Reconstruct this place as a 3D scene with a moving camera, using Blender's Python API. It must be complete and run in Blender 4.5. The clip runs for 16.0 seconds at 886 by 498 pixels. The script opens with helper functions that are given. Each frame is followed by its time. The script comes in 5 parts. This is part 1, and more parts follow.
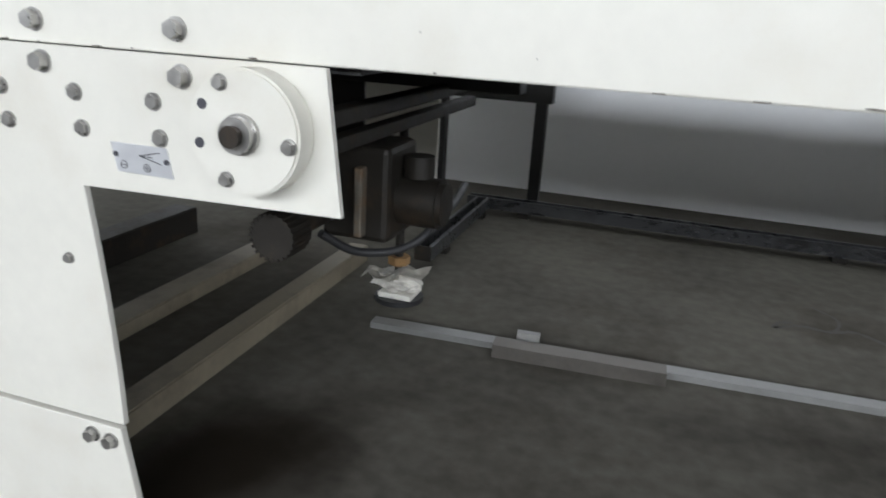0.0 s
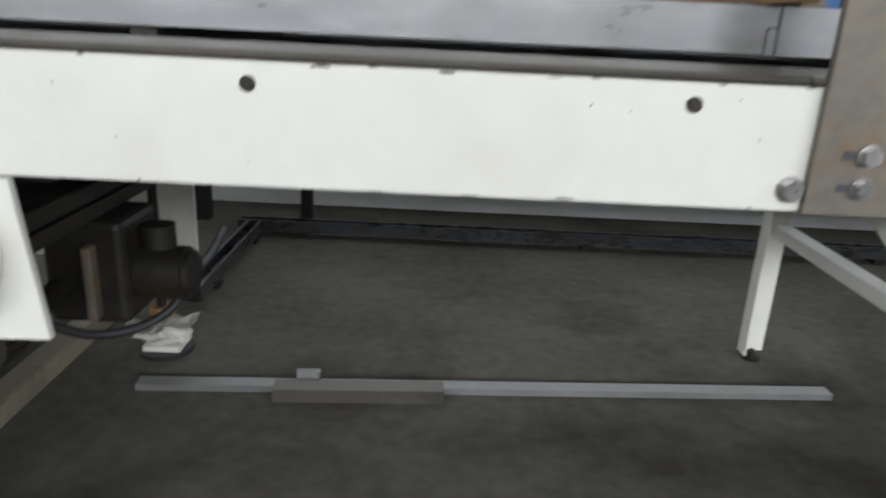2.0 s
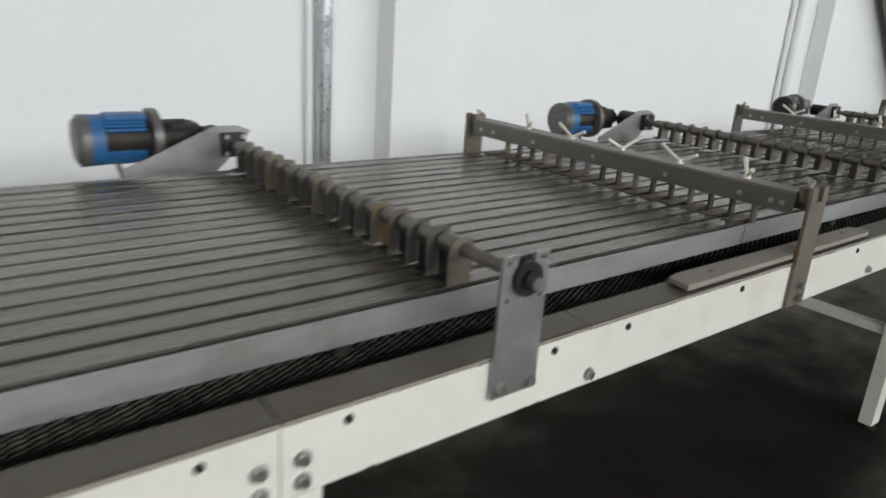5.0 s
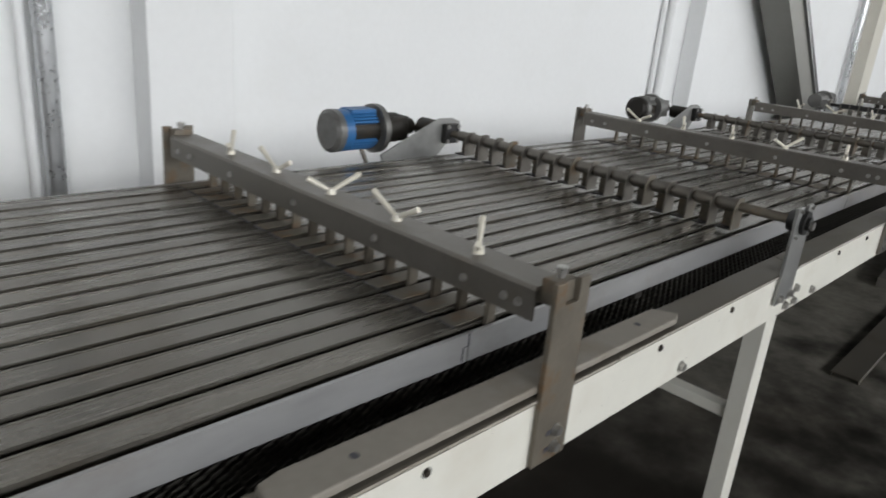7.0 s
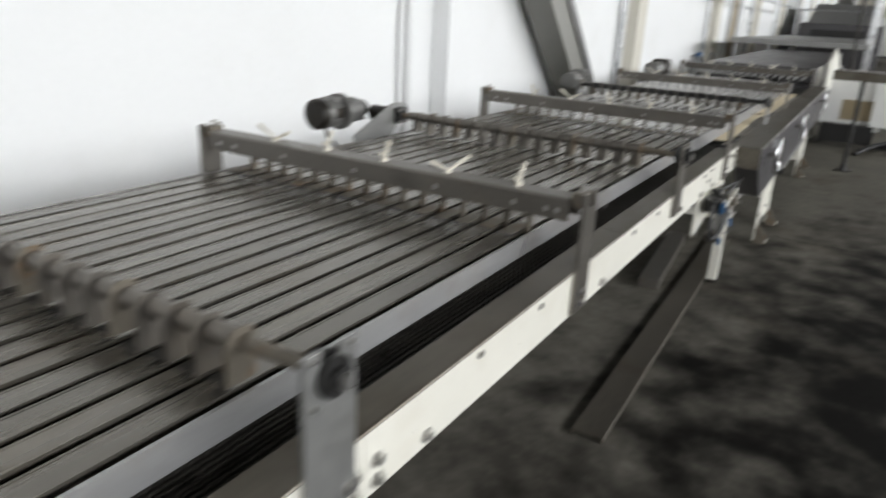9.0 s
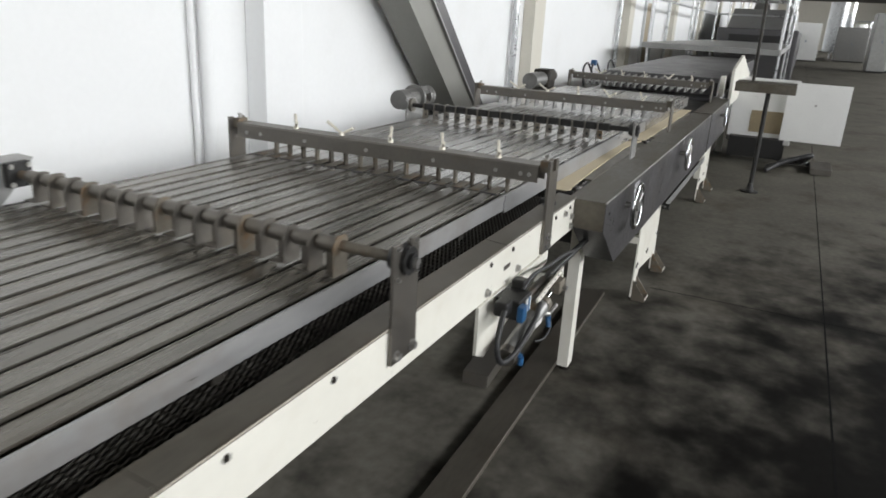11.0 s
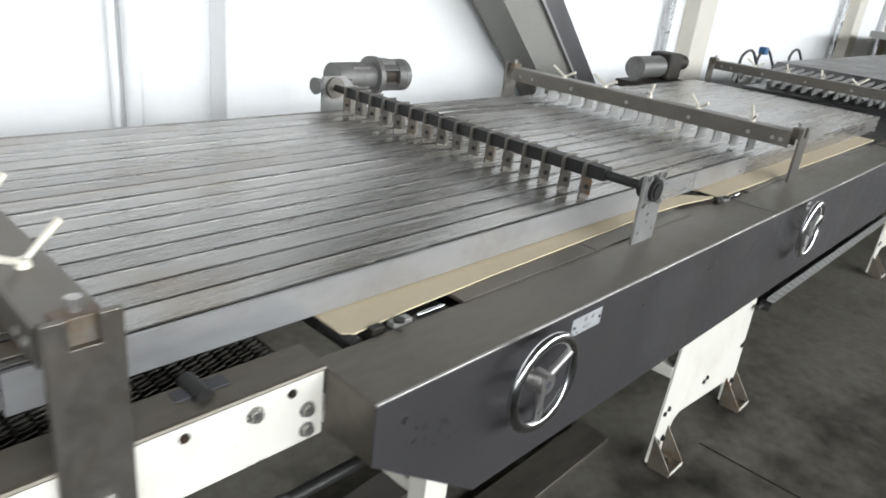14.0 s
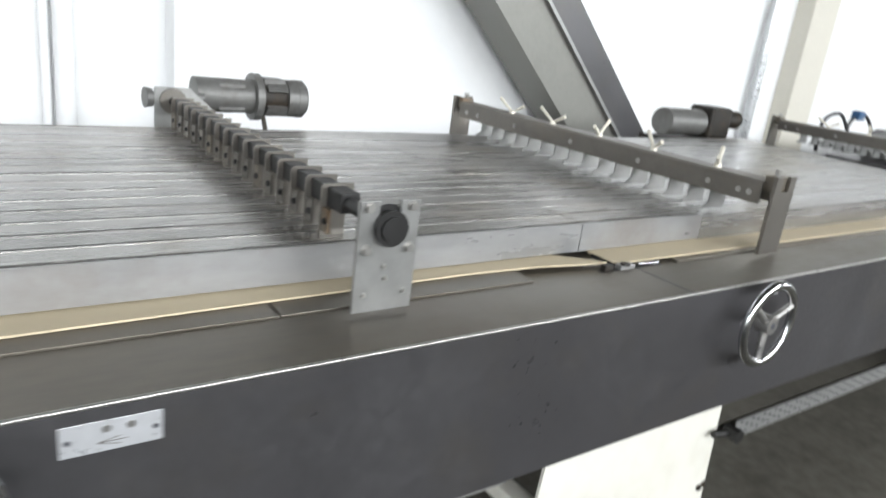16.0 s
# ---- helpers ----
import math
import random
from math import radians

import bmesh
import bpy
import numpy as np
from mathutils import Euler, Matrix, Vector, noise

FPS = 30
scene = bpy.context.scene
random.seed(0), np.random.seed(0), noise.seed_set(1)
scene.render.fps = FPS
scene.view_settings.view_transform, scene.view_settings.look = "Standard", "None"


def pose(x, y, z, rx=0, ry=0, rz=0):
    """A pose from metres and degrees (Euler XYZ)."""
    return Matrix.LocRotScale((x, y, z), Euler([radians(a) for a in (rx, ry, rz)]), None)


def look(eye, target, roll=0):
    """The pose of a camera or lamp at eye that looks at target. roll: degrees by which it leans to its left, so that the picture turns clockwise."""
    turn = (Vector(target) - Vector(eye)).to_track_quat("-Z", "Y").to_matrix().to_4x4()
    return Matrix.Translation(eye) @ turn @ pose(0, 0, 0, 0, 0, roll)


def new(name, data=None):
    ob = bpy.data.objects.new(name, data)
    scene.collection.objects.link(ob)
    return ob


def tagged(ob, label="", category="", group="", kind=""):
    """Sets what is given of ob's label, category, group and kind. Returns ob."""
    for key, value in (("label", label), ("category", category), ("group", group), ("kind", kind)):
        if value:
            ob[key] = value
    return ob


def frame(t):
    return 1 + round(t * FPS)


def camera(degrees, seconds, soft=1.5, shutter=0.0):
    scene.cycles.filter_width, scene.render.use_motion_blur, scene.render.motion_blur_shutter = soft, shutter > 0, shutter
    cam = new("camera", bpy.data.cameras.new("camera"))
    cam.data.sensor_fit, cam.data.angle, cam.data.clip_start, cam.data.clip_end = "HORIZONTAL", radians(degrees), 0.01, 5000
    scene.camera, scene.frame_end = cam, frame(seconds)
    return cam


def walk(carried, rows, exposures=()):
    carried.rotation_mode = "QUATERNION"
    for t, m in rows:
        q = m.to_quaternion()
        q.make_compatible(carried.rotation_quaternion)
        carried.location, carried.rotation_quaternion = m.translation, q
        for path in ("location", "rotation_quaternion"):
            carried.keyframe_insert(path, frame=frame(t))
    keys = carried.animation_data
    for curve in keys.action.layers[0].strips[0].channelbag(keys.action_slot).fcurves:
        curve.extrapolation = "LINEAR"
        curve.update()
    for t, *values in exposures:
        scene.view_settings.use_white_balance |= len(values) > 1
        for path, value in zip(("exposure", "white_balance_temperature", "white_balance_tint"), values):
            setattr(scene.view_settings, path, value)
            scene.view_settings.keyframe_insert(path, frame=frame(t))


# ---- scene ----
cam = camera(65.5, 16.0, soft=1.7, shutter=0.5)
PATH = [
    (0, (3.205, -0.723, 0.838), (2.638, 1.086, 0.2), 3.4),
    (0.5, (3.191, -0.707, 0.802), (2.762, 1.141, 0.167), 2.8),
    (1, (3.222, -0.681, 0.819), (2.897, 1.175, 0.149), 2.9),
    (1.5, (3.245, -0.697, 0.848), (3.073, 1.176, 0.167), 2.8),
    (2, (3.255, -0.669, 0.944), (3.275, 1.228, 0.313), 2.8),
    (2.5, (3.283, -0.691, 1.091), (3.509, 1.181, 0.424), 1.6),
    (3, (3.33, -0.742, 1.266), (3.717, 1.085, 0.551), 2.1),
    (3.5, (3.423, -0.816, 1.371), (3.94, 0.993, 0.694), 1.8),
    (4, (3.533, -0.86, 1.41), (4.203, 0.919, 0.788), 1.4),
    (4.5, (3.676, -0.857, 1.425), (4.622, 0.798, 0.822), 2.0),
    (5, (3.888, -0.764, 1.441), (5.076, 0.718, 0.815), 3.9),
    (5.2, (4.07, -0.68, 1.411), (5.261, 0.796, 0.777), 3.0),
    (7.3, (5.005, -0.518, 1.472), (6.393, 0.771, 0.831), 5.0),
    (7.5, (5.126, -0.501, 1.45), (6.527, 0.774, 0.809), 4.6),
    (8, (5.382, -0.551, 1.43), (6.787, 0.704, 0.757), 3.6),
    (8.5, (5.702, -0.593, 1.463), (7.156, 0.591, 0.765), 1.2),
    (9, (6.091, -0.538, 1.509), (7.719, 0.421, 0.853), 3.0),
    (9.5, (6.447, -0.582, 1.519), (8.216, 0.168, 0.965), 3.1),
    (10, (6.781, -0.644, 1.538), (8.536, 0.126, 0.967), 2.4),
    (12.3, (8.452, -0.689, 1.505), (9.969, 0.35, 0.718), 5.2),
    (12.5, (8.577, -0.724, 1.5), (10.038, 0.373, 0.686), 5.1),
    (13, (8.884, -0.768, 1.489), (10.28, 0.412, 0.677), 5.1),
    (13.5, (9.204, -0.731, 1.48), (10.622, 0.454, 0.715), 6.2),
    (14, (9.463, -0.729, 1.505), (10.848, 0.495, 0.741), 6.9),
    (14.5, (9.687, -0.825, 1.486), (10.964, 0.496, 0.698), 5.3),
    (15, (9.959, -0.955, 1.489), (11.099, 0.446, 0.632), 4.3),
    (15.5, (10.23, -0.894, 1.469), (11.407, 0.498, 0.647), 6.4),
    (16, (10.497, -0.876, 1.345), (11.634, 0.654, 0.741), 7.3),
]
walk(cam, [(t, look(eye, target, roll)) for t, eye, target, roll in PATH],
     exposures=[(0.0, 0.0, 6300, 12), (0.6, -0.1, 6300, 12), (0.95, 0.6, 6350, 12), (1.1, 0.6, 6350, 12), (1.45, 0.1, 6400, 12), (2.0, -0.1, 6350, 11), (2.5, -0.4, 6350, 9), (3.2, -0.27, 6450, 9), (5.2, -0.37, 6650, 11), (7.3, -0.36, 6650, 11), (8.3, -0.25, 6680, 11), (9.0, 0.05, 6700, 11), (10.2, -0.08, 6700, 11), (12.3, 0.33, 6650, 11), (14.5, 0.42, 6500, 10), (16.0, 0.42, 6520, 10)])

# ---------------------------------------------------------------- world and light
world = bpy.data.worlds.new("sky")
scene.world = world
world.use_nodes = True
_wn = world.node_tree.nodes
_sky = _wn.new("ShaderNodeTexSky")
_sky.sky_type = "NISHITA"
_sky.sun_disc = False
_sky.sun_elevation = radians(40)
_sky.sun_rotation = radians(180)
world.node_tree.links.new(_sky.outputs[0], _wn["Background"].inputs[0])
_wn["Background"].inputs[1].default_value = 0.12

WALL_Y, HALL_Y, HALL_X0, HALL_X1, HALL_H = 2.80, -11.0, -7.0, 105.0, 5.6
WIN_Z0, WIN_Z1 = 3.5, 5.45
LAMP_POWER = 830.0
for cx, sx in ((-2.5, 7.4), (6.0, 7.4), (14.5, 7.4), (23.0, 7.4), (36.0, 12.0), (56.0, 16.0), (84.0, 20.0)):
    lamp = bpy.data.lights.new("window_daylight", "AREA")
    lamp.shape, lamp.size, lamp.size_y = "RECTANGLE", sx, WIN_Z1 - WIN_Z0
    lamp.energy = LAMP_POWER * sx / 7.4
    lamp.color = (0.93, 0.97, 1.0)
    ob = new("window_daylight", lamp)
    ob.matrix_world = look((cx, HALL_Y + 0.05, (WIN_Z0 + WIN_Z1) / 2), (cx, 0.0, (WIN_Z0 + WIN_Z1) / 2 - 3.0))

# ---------------------------------------------------------------- materials
def material(name, color, rough=0.5, metal=0.0, vary=0.15, scale=6.0, grain=60.0, bump=0.1, stretch=(1, 1, 1), stain=None, stain_amt=0.0, stain_scale=2.0, spec=0.5, rvary=0.12, per_object=0.0):
    m = bpy.data.materials.new(name)
    m.use_nodes = True
    nt = m.node_tree
    n, l = nt.nodes, nt.links
    b = n["Principled BSDF"]
    tc = n.new("ShaderNodeTexCoord")
    mp = n.new("ShaderNodeMapping")
    mp.inputs["Scale"].default_value = stretch
    geo = n.new("ShaderNodeNewGeometry")
    l.new(geo.outputs["Position"], mp.inputs["Vector"])
    big = n.new("ShaderNodeTexNoise")
    big.inputs["Scale"].default_value = scale
    big.inputs["Detail"].default_value = 5
    big.inputs["Roughness"].default_value = 0.6
    l.new(mp.outputs[0], big.inputs["Vector"])
    fine = n.new("ShaderNodeTexNoise")
    fine.inputs["Scale"].default_value = grain
    fine.inputs["Detail"].default_value = 4
    l.new(mp.outputs[0], fine.inputs["Vector"])
    mix = n.new("ShaderNodeMix")
    mix.data_type = "FLOAT"
    mix.inputs[0].default_value = 0.4
    l.new(big.outputs["Fac"], mix.inputs[2])
    l.new(fine.outputs["Fac"], mix.inputs[3])
    ramp = n.new("ShaderNodeMapRange")
    ramp.inputs[1].default_value, ramp.inputs[2].default_value = 0.3, 0.7
    ramp.inputs[3].default_value, ramp.inputs[4].default_value = 1 - vary, 1 + vary
    l.new(mix.outputs[0], ramp.inputs[0])
    last = ramp.outputs[0]
    if per_object:
        info = n.new("ShaderNodeObjectInfo")
        r2 = n.new("ShaderNodeMapRange")
        r2.inputs[3].default_value, r2.inputs[4].default_value = 1 - per_object, 1 + per_object
        l.new(info.outputs["Random"], r2.inputs[0])
        mul0 = n.new("ShaderNodeMath")
        mul0.operation = "MULTIPLY"
        l.new(last, mul0.inputs[0])
        l.new(r2.outputs[0], mul0.inputs[1])
        last = mul0.outputs[0]
    mul = n.new("ShaderNodeVectorMath")
    mul.operation = "SCALE"
    mul.inputs[0].default_value = color
    l.new(last, mul.inputs["Scale"])
    out = mul.outputs[0]
    if stain is not None:
        st = n.new("ShaderNodeTexNoise")
        st.inputs["Scale"].default_value = stain_scale
        st.inputs["Detail"].default_value = 8
        st.inputs["Roughness"].default_value = 0.65
        l.new(geo.outputs["Position"], st.inputs["Vector"])
        sr = n.new("ShaderNodeMapRange")
        sr.inputs[1].default_value, sr.inputs[2].default_value = 0.52, 0.72
        sr.inputs[4].default_value = stain_amt
        l.new(st.outputs["Fac"], sr.inputs[0])
        mc = n.new("ShaderNodeMix")
        mc.data_type = "RGBA"
        l.new(sr.outputs[0], mc.inputs[0])
        l.new(out, mc.inputs[6])
        mc.inputs[7].default_value = (*stain, 1)
        out = mc.outputs[2]
    l.new(out, b.inputs["Base Color"])
    rr = n.new("ShaderNodeMapRange")
    rr.inputs[1].default_value, rr.inputs[2].default_value = 0.3, 0.7
    rr.inputs[3].default_value, rr.inputs[4].default_value = max(0.03, rough - rvary), min(1, rough + rvary)
    l.new(mix.outputs[0], rr.inputs[0])
    l.new(rr.outputs[0], b.inputs["Roughness"])
    b.inputs["Metallic"].default_value = metal
    b.inputs["Specular IOR Level"].default_value = spec
    if bump:
        bp = n.new("ShaderNodeBump")
        bp.inputs["Strength"].default_value = bump
        bp.inputs["Distance"].default_value = 0.004
        l.new(mix.outputs[0], bp.inputs["Height"])
        l.new(bp.outputs[0], b.inputs["Normal"])
    return m


CREAM = material("cream_paint", (0.74, 0.722, 0.65), 0.38, 0, 0.05, 3, 40, 0.04, stain=(0.42, 0.36, 0.26), stain_amt=0.28, stain_scale=5)
WHITE = material("white_wall_paint", (0.88, 0.885, 0.885), 0.75, 0, 0.025, 1.2, 25, 0.08, stain=(0.66, 0.64, 0.58), stain_amt=0.12, stain_scale=1.1)
PLASTER_TAN = material("tan_wall_paint", (0.66, 0.63, 0.55), 0.7, 0, 0.05, 2, 30, 0.08)
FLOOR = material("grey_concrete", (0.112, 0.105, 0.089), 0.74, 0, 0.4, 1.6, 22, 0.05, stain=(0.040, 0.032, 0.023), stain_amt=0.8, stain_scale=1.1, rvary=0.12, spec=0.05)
def stain_shade_patch(m, centre, size, colour, amount, turn=65, edge=(0.75, 1.55)):
    """Mixes one dark spot into the floor colour, for soaked-in oil and painted shade."""
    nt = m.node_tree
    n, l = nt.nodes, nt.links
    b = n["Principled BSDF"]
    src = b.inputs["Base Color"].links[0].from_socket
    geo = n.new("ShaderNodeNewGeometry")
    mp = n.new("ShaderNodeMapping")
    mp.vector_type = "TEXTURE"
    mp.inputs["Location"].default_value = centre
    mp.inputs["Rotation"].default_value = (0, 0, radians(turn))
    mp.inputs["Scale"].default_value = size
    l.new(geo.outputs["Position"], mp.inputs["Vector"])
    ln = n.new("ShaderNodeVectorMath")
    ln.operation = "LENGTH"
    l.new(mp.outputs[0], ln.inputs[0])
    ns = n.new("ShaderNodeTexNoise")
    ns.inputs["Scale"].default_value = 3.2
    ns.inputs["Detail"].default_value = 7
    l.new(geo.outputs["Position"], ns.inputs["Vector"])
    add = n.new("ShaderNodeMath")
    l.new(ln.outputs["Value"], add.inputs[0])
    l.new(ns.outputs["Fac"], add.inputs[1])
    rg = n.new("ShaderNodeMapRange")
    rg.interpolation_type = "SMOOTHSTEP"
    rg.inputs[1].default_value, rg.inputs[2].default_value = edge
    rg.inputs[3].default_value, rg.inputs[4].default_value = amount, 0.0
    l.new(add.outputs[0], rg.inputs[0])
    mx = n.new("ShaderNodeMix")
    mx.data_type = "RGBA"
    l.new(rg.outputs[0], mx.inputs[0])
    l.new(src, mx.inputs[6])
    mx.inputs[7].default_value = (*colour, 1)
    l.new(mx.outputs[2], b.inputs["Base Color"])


# brown oil soaked into the concrete by the drive unit
stain_shade_patch(FLOOR, (2.50, 0.20, 0), (0.55, 0.24, 1), (0.014, 0.010, 0.006), 0.92)
# aisle dirt, with the aisle's shade painted into the same near-black patch
stain_shade_patch(FLOOR, (8.6, -2.6, 0), (6.8, 3.9, 1), (0.004, 0.0036, 0.003), 0.98, 0, (0.92, 1.38))
# shade on the floor beneath the conveyor, painted into the concrete's colour
stain_shade_patch(FLOOR, (5.9, 0.3, 0), (2.8, 1.3, 1), (0.012, 0.010, 0.008), 0.92, 0)
SLAT = material("galvanised_slat", (0.33, 0.323, 0.31), 0.28, 0.75, 0.28, 16, 90, 0.03, stretch=(0.06, 1, 1), stain=(0.22, 0.17, 0.11), stain_amt=0.55, stain_scale=3.0, per_object=0.13)
SLAT_DIRTY = material("oil_darkened_slat", (0.165, 0.153, 0.131), 0.27, 0.6, 0.30, 16, 90, 0.03, stretch=(0.06, 1, 1), stain=(0.105, 0.080, 0.052), stain_amt=0.65, stain_scale=3.0, per_object=0.16, spec=0.8)
FRONTP = material("pale_galvanised_plate", (0.36, 0.36, 0.36), 0.36, 0.5, 0.14, 6, 50, 0.03, stretch=(0.3, 1, 1), stain=(0.20, 0.15, 0.10), stain_amt=0.4, stain_scale=4)
COMBM = material("greasy_comb_steel", (0.085, 0.072, 0.055), 0.5, 0.5, 0.3, 14, 80, 0.15, stain=(0.15, 0.08, 0.03), stain_amt=0.6, stain_scale=14)
STEEL = material("dull_steel", (0.178, 0.165, 0.147), 0.42, 0.75, 0.15, 9, 70, 0.06, stain=(0.20, 0.16, 0.11), stain_amt=0.4, stain_scale=6)
LEDGE = material("worn_sheet_steel", (0.145, 0.131, 0.108), 0.42, 0.65, 0.28, 6, 50, 0.05, stretch=(0.3, 1, 1), stain=(0.09, 0.066, 0.042), stain_amt=0.5, stain_scale=3)
RUSTY = material("rust_stained_steel", (0.17, 0.15, 0.12), 0.55, 0.4, 0.25, 12, 80, 0.15, stain=(0.20, 0.10, 0.028), stain_amt=0.8, stain_scale=16)
RUST = material("rust", (0.27, 0.155, 0.06), 0.75, 0.1, 0.3, 20, 120, 0.3, stain=(0.12, 0.06, 0.03), stain_amt=0.7, stain_scale=30)
COVER = material("grey_painted_cover", (0.105, 0.102, 0.106), 0.36, 0.6, 0.07, 4, 60, 0.03, stain=(0.13, 0.115, 0.095), stain_amt=0.35, stain_scale=3.5)
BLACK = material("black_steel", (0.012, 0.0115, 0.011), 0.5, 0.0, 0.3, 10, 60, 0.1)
DARK = material("greasy_dark_steel", (0.020, 0.017, 0.013), 0.55, 0.25, 0.35, 14, 80, 0.2, stain=(0.085, 0.05, 0.025), stain_amt=0.5, stain_scale=14)
BLUE = material("blue_motor_paint", (0.028, 0.135, 0.33), 0.45, 0, 0.15, 10, 60, 0.05, stain=(0.06, 0.07, 0.08), stain_amt=0.5, stain_scale=12)
GREYM = material("grey_motor_paint", (0.17, 0.168, 0.16), 0.45, 0.35, 0.2, 12, 60, 0.06, stain=(0.10, 0.085, 0.07), stain_amt=0.6, stain_scale=14)
PADM = material("dust_covered_plate", (0.27, 0.245, 0.21), 0.65, 0.1, 0.15, 8, 60, 0.06, stain=(0.16, 0.12, 0.08), stain_amt=0.5, stain_scale=6)
LEVER = material("pale_cast_lever", (0.74, 0.70, 0.60), 0.4, 0.1, 0.08, 30, 90, 0.05)
CHROME = material("polished_chrome", (0.70, 0.71, 0.72), 0.16, 1.0, 0.05, 30, 90, 0.02, rvary=0.06)
ZINC = material("zinc_bolt", (0.46, 0.45, 0.43), 0.34, 0.85, 0.15, 40, 120, 0.05)
BELT = material("cream_belt", (0.62, 0.53, 0.37), 0.6, 0, 0.05, 5, 60, 0.05, stain=(0.50, 0.40, 0.26), stain_amt=0.3, stain_scale=6)
MESH = material("oily_wire_mesh", (0.115, 0.108, 0.095), 0.38, 0.8, 0.4, 25, 220, 0.5, rvary=0.2)
MESHB = material("belt_underlay", (0.028, 0.026, 0.023), 0.6, 0.3, 0.5, 120, 420, 0.8)
RUBBER = material("black_rubber", (0.025, 0.025, 0.026), 0.5, 0, 0.2, 15, 80, 0.1)
GALV = material("galvanised_sheet", (0.31, 0.31, 0.30), 0.42, 0.6, 0.14, 9, 50, 0.04, stain=(0.22, 0.21, 0.19), stain_amt=0.4, stain_scale=3)
CHANNEL = material("blued_channel_steel", (0.13, 0.133, 0.14), 0.3, 0.8, 0.2, 9, 60, 0.04, stretch=(0.3, 1, 1), stain=(0.05, 0.045, 0.04), stain_amt=0.5, stain_scale=7)
DUCT = material("duct_sheet", (0.24, 0.235, 0.215), 0.5, 0.4, 0.12, 3, 40, 0.04)
PIPE = material("bright_pipe", (0.55, 0.56, 0.57), 0.3, 0.85, 0.1, 6, 50, 0.03)
PLATEM = material("engraved_label", (0.68, 0.69, 0.71), 0.35, 0.5, 0.05, 20, 80, 0.02)
INK = material("dark_ink", (0.06, 0.06, 0.07), 0.6)
# Mostly unseen window wall, coloured dark to cut the light it bounces back.
DIMWALL = material("low_bounce_grey_wall_paint", (0.27, 0.26, 0.24), 0.75, 0, 0.1, 0.8, 20, 0.08)
TANBAR = material("grimy_tan_paint", (0.21, 0.18, 0.13), 0.55, 0, 0.2, 6, 50, 0.1, stain=(0.10, 0.075, 0.05), stain_amt=0.7, stain_scale=5)
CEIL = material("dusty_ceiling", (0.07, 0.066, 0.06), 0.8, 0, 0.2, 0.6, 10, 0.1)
BLUEP = material("blue_plastic", (0.018, 0.085, 0.20), 0.4)
WHITEP = material("white_enamel", (0.78, 0.78, 0.76), 0.35, 0, 0.03, 4, 40, 0.03)
CABG = material("pale_grey_cabinet", (0.52, 0.54, 0.55), 0.4, 0.1, 0.05, 4, 40, 0.03)
DOORW = material("brown_door", (0.30, 0.24, 0.15), 0.5, 0, 0.15, 6, 40, 0.05)
RAG = material("soiled_paper", (0.62, 0.60, 0.54), 0.8, 0, 0.2, 14, 60, 0.3, stain=(0.15, 0.12, 0.09), stain_amt=0.7, stain_scale=18)
JOINT = material("joint_filler", (0.004, 0.004, 0.004), 0.9, spec=0.1)
WETMARK = material("water_mark", (0.045, 0.040, 0.032), 0.6, 0, 0.4, 20, 60, 0.1)
GROUND = material("outside_ground", (0.20, 0.19, 0.16), 0.9, 0, 0.2, 0.3, 3, 0.1)

# ---------------------------------------------------------------- mesh helpers
ORIGIN = {}


def thing(name, loc, label, category, group="", kind=""):
    ob = new(name)
    ob.location = loc
    ORIGIN[ob.name] = Vector(loc)
    return tagged(ob, label, category, group, kind)


def link_mesh(name, bm, mat, offset):
    bmesh.ops.translate(bm, verts=bm.verts, vec=-offset)
    me = bpy.data.meshes.new(name)
    bm.to_mesh(me)
    bm.free()
    me.materials.append(mat)
    return me


def smooth(me, angle=40):
    me.shade_smooth()
    me.set_sharp_from_angle(angle=radians(angle))


def part(name, bm, mat, parent, label="", round_=False):
    """One mesh under a thing or a part; the bmesh is in world coordinates."""
    org = ORIGIN[parent.name]
    me = link_mesh(name, bm, mat, org)
    if round_:
        smooth(me)
    ob = new(name, me)
    ob.parent = parent
    ORIGIN[ob.name] = org
    return tagged(ob, label)


def solid(name, bm, mat, label, category, group="", kind="", round_=False):
    """A top-level thing that is one mesh, its origin at its base."""
    xs = [v.co for v in bm.verts]
    lo = Vector((min(c.x for c in xs), min(c.y for c in xs), min(c.z for c in xs)))
    hi = Vector((max(c.x for c in xs), max(c.y for c in xs), lo.z))
    org = (lo + hi) / 2
    me = link_mesh(name, bm, mat, org)
    if round_:
        smooth(me)
    ob = new(name, me)
    ob.location = org
    ORIGIN[ob.name] = org
    return tagged(ob, label, category, group, kind)


def box(bm, x0, x1, y0, y1, z0, z1, bevel=0.0):
    r = bmesh.ops.create_cube(bm, size=1.0, matrix=Matrix.Translation(((x0 + x1) / 2, (y0 + y1) / 2, (z0 + z1) / 2)) @ Matrix.Diagonal((abs(x1 - x0), abs(y1 - y0), abs(z1 - z0), 1)))
    if bevel:
        es = list({e for v in r["verts"] for e in v.link_edges})
        bmesh.ops.bevel(bm, geom=es, offset=bevel, segments=2, affect="EDGES", profile=0.5)
    return bm


def B(x0, x1, y0, y1, z0, z1, bevel=0.0):
    return box(bmesh.new(), x0, x1, y0, y1, z0, z1, bevel)


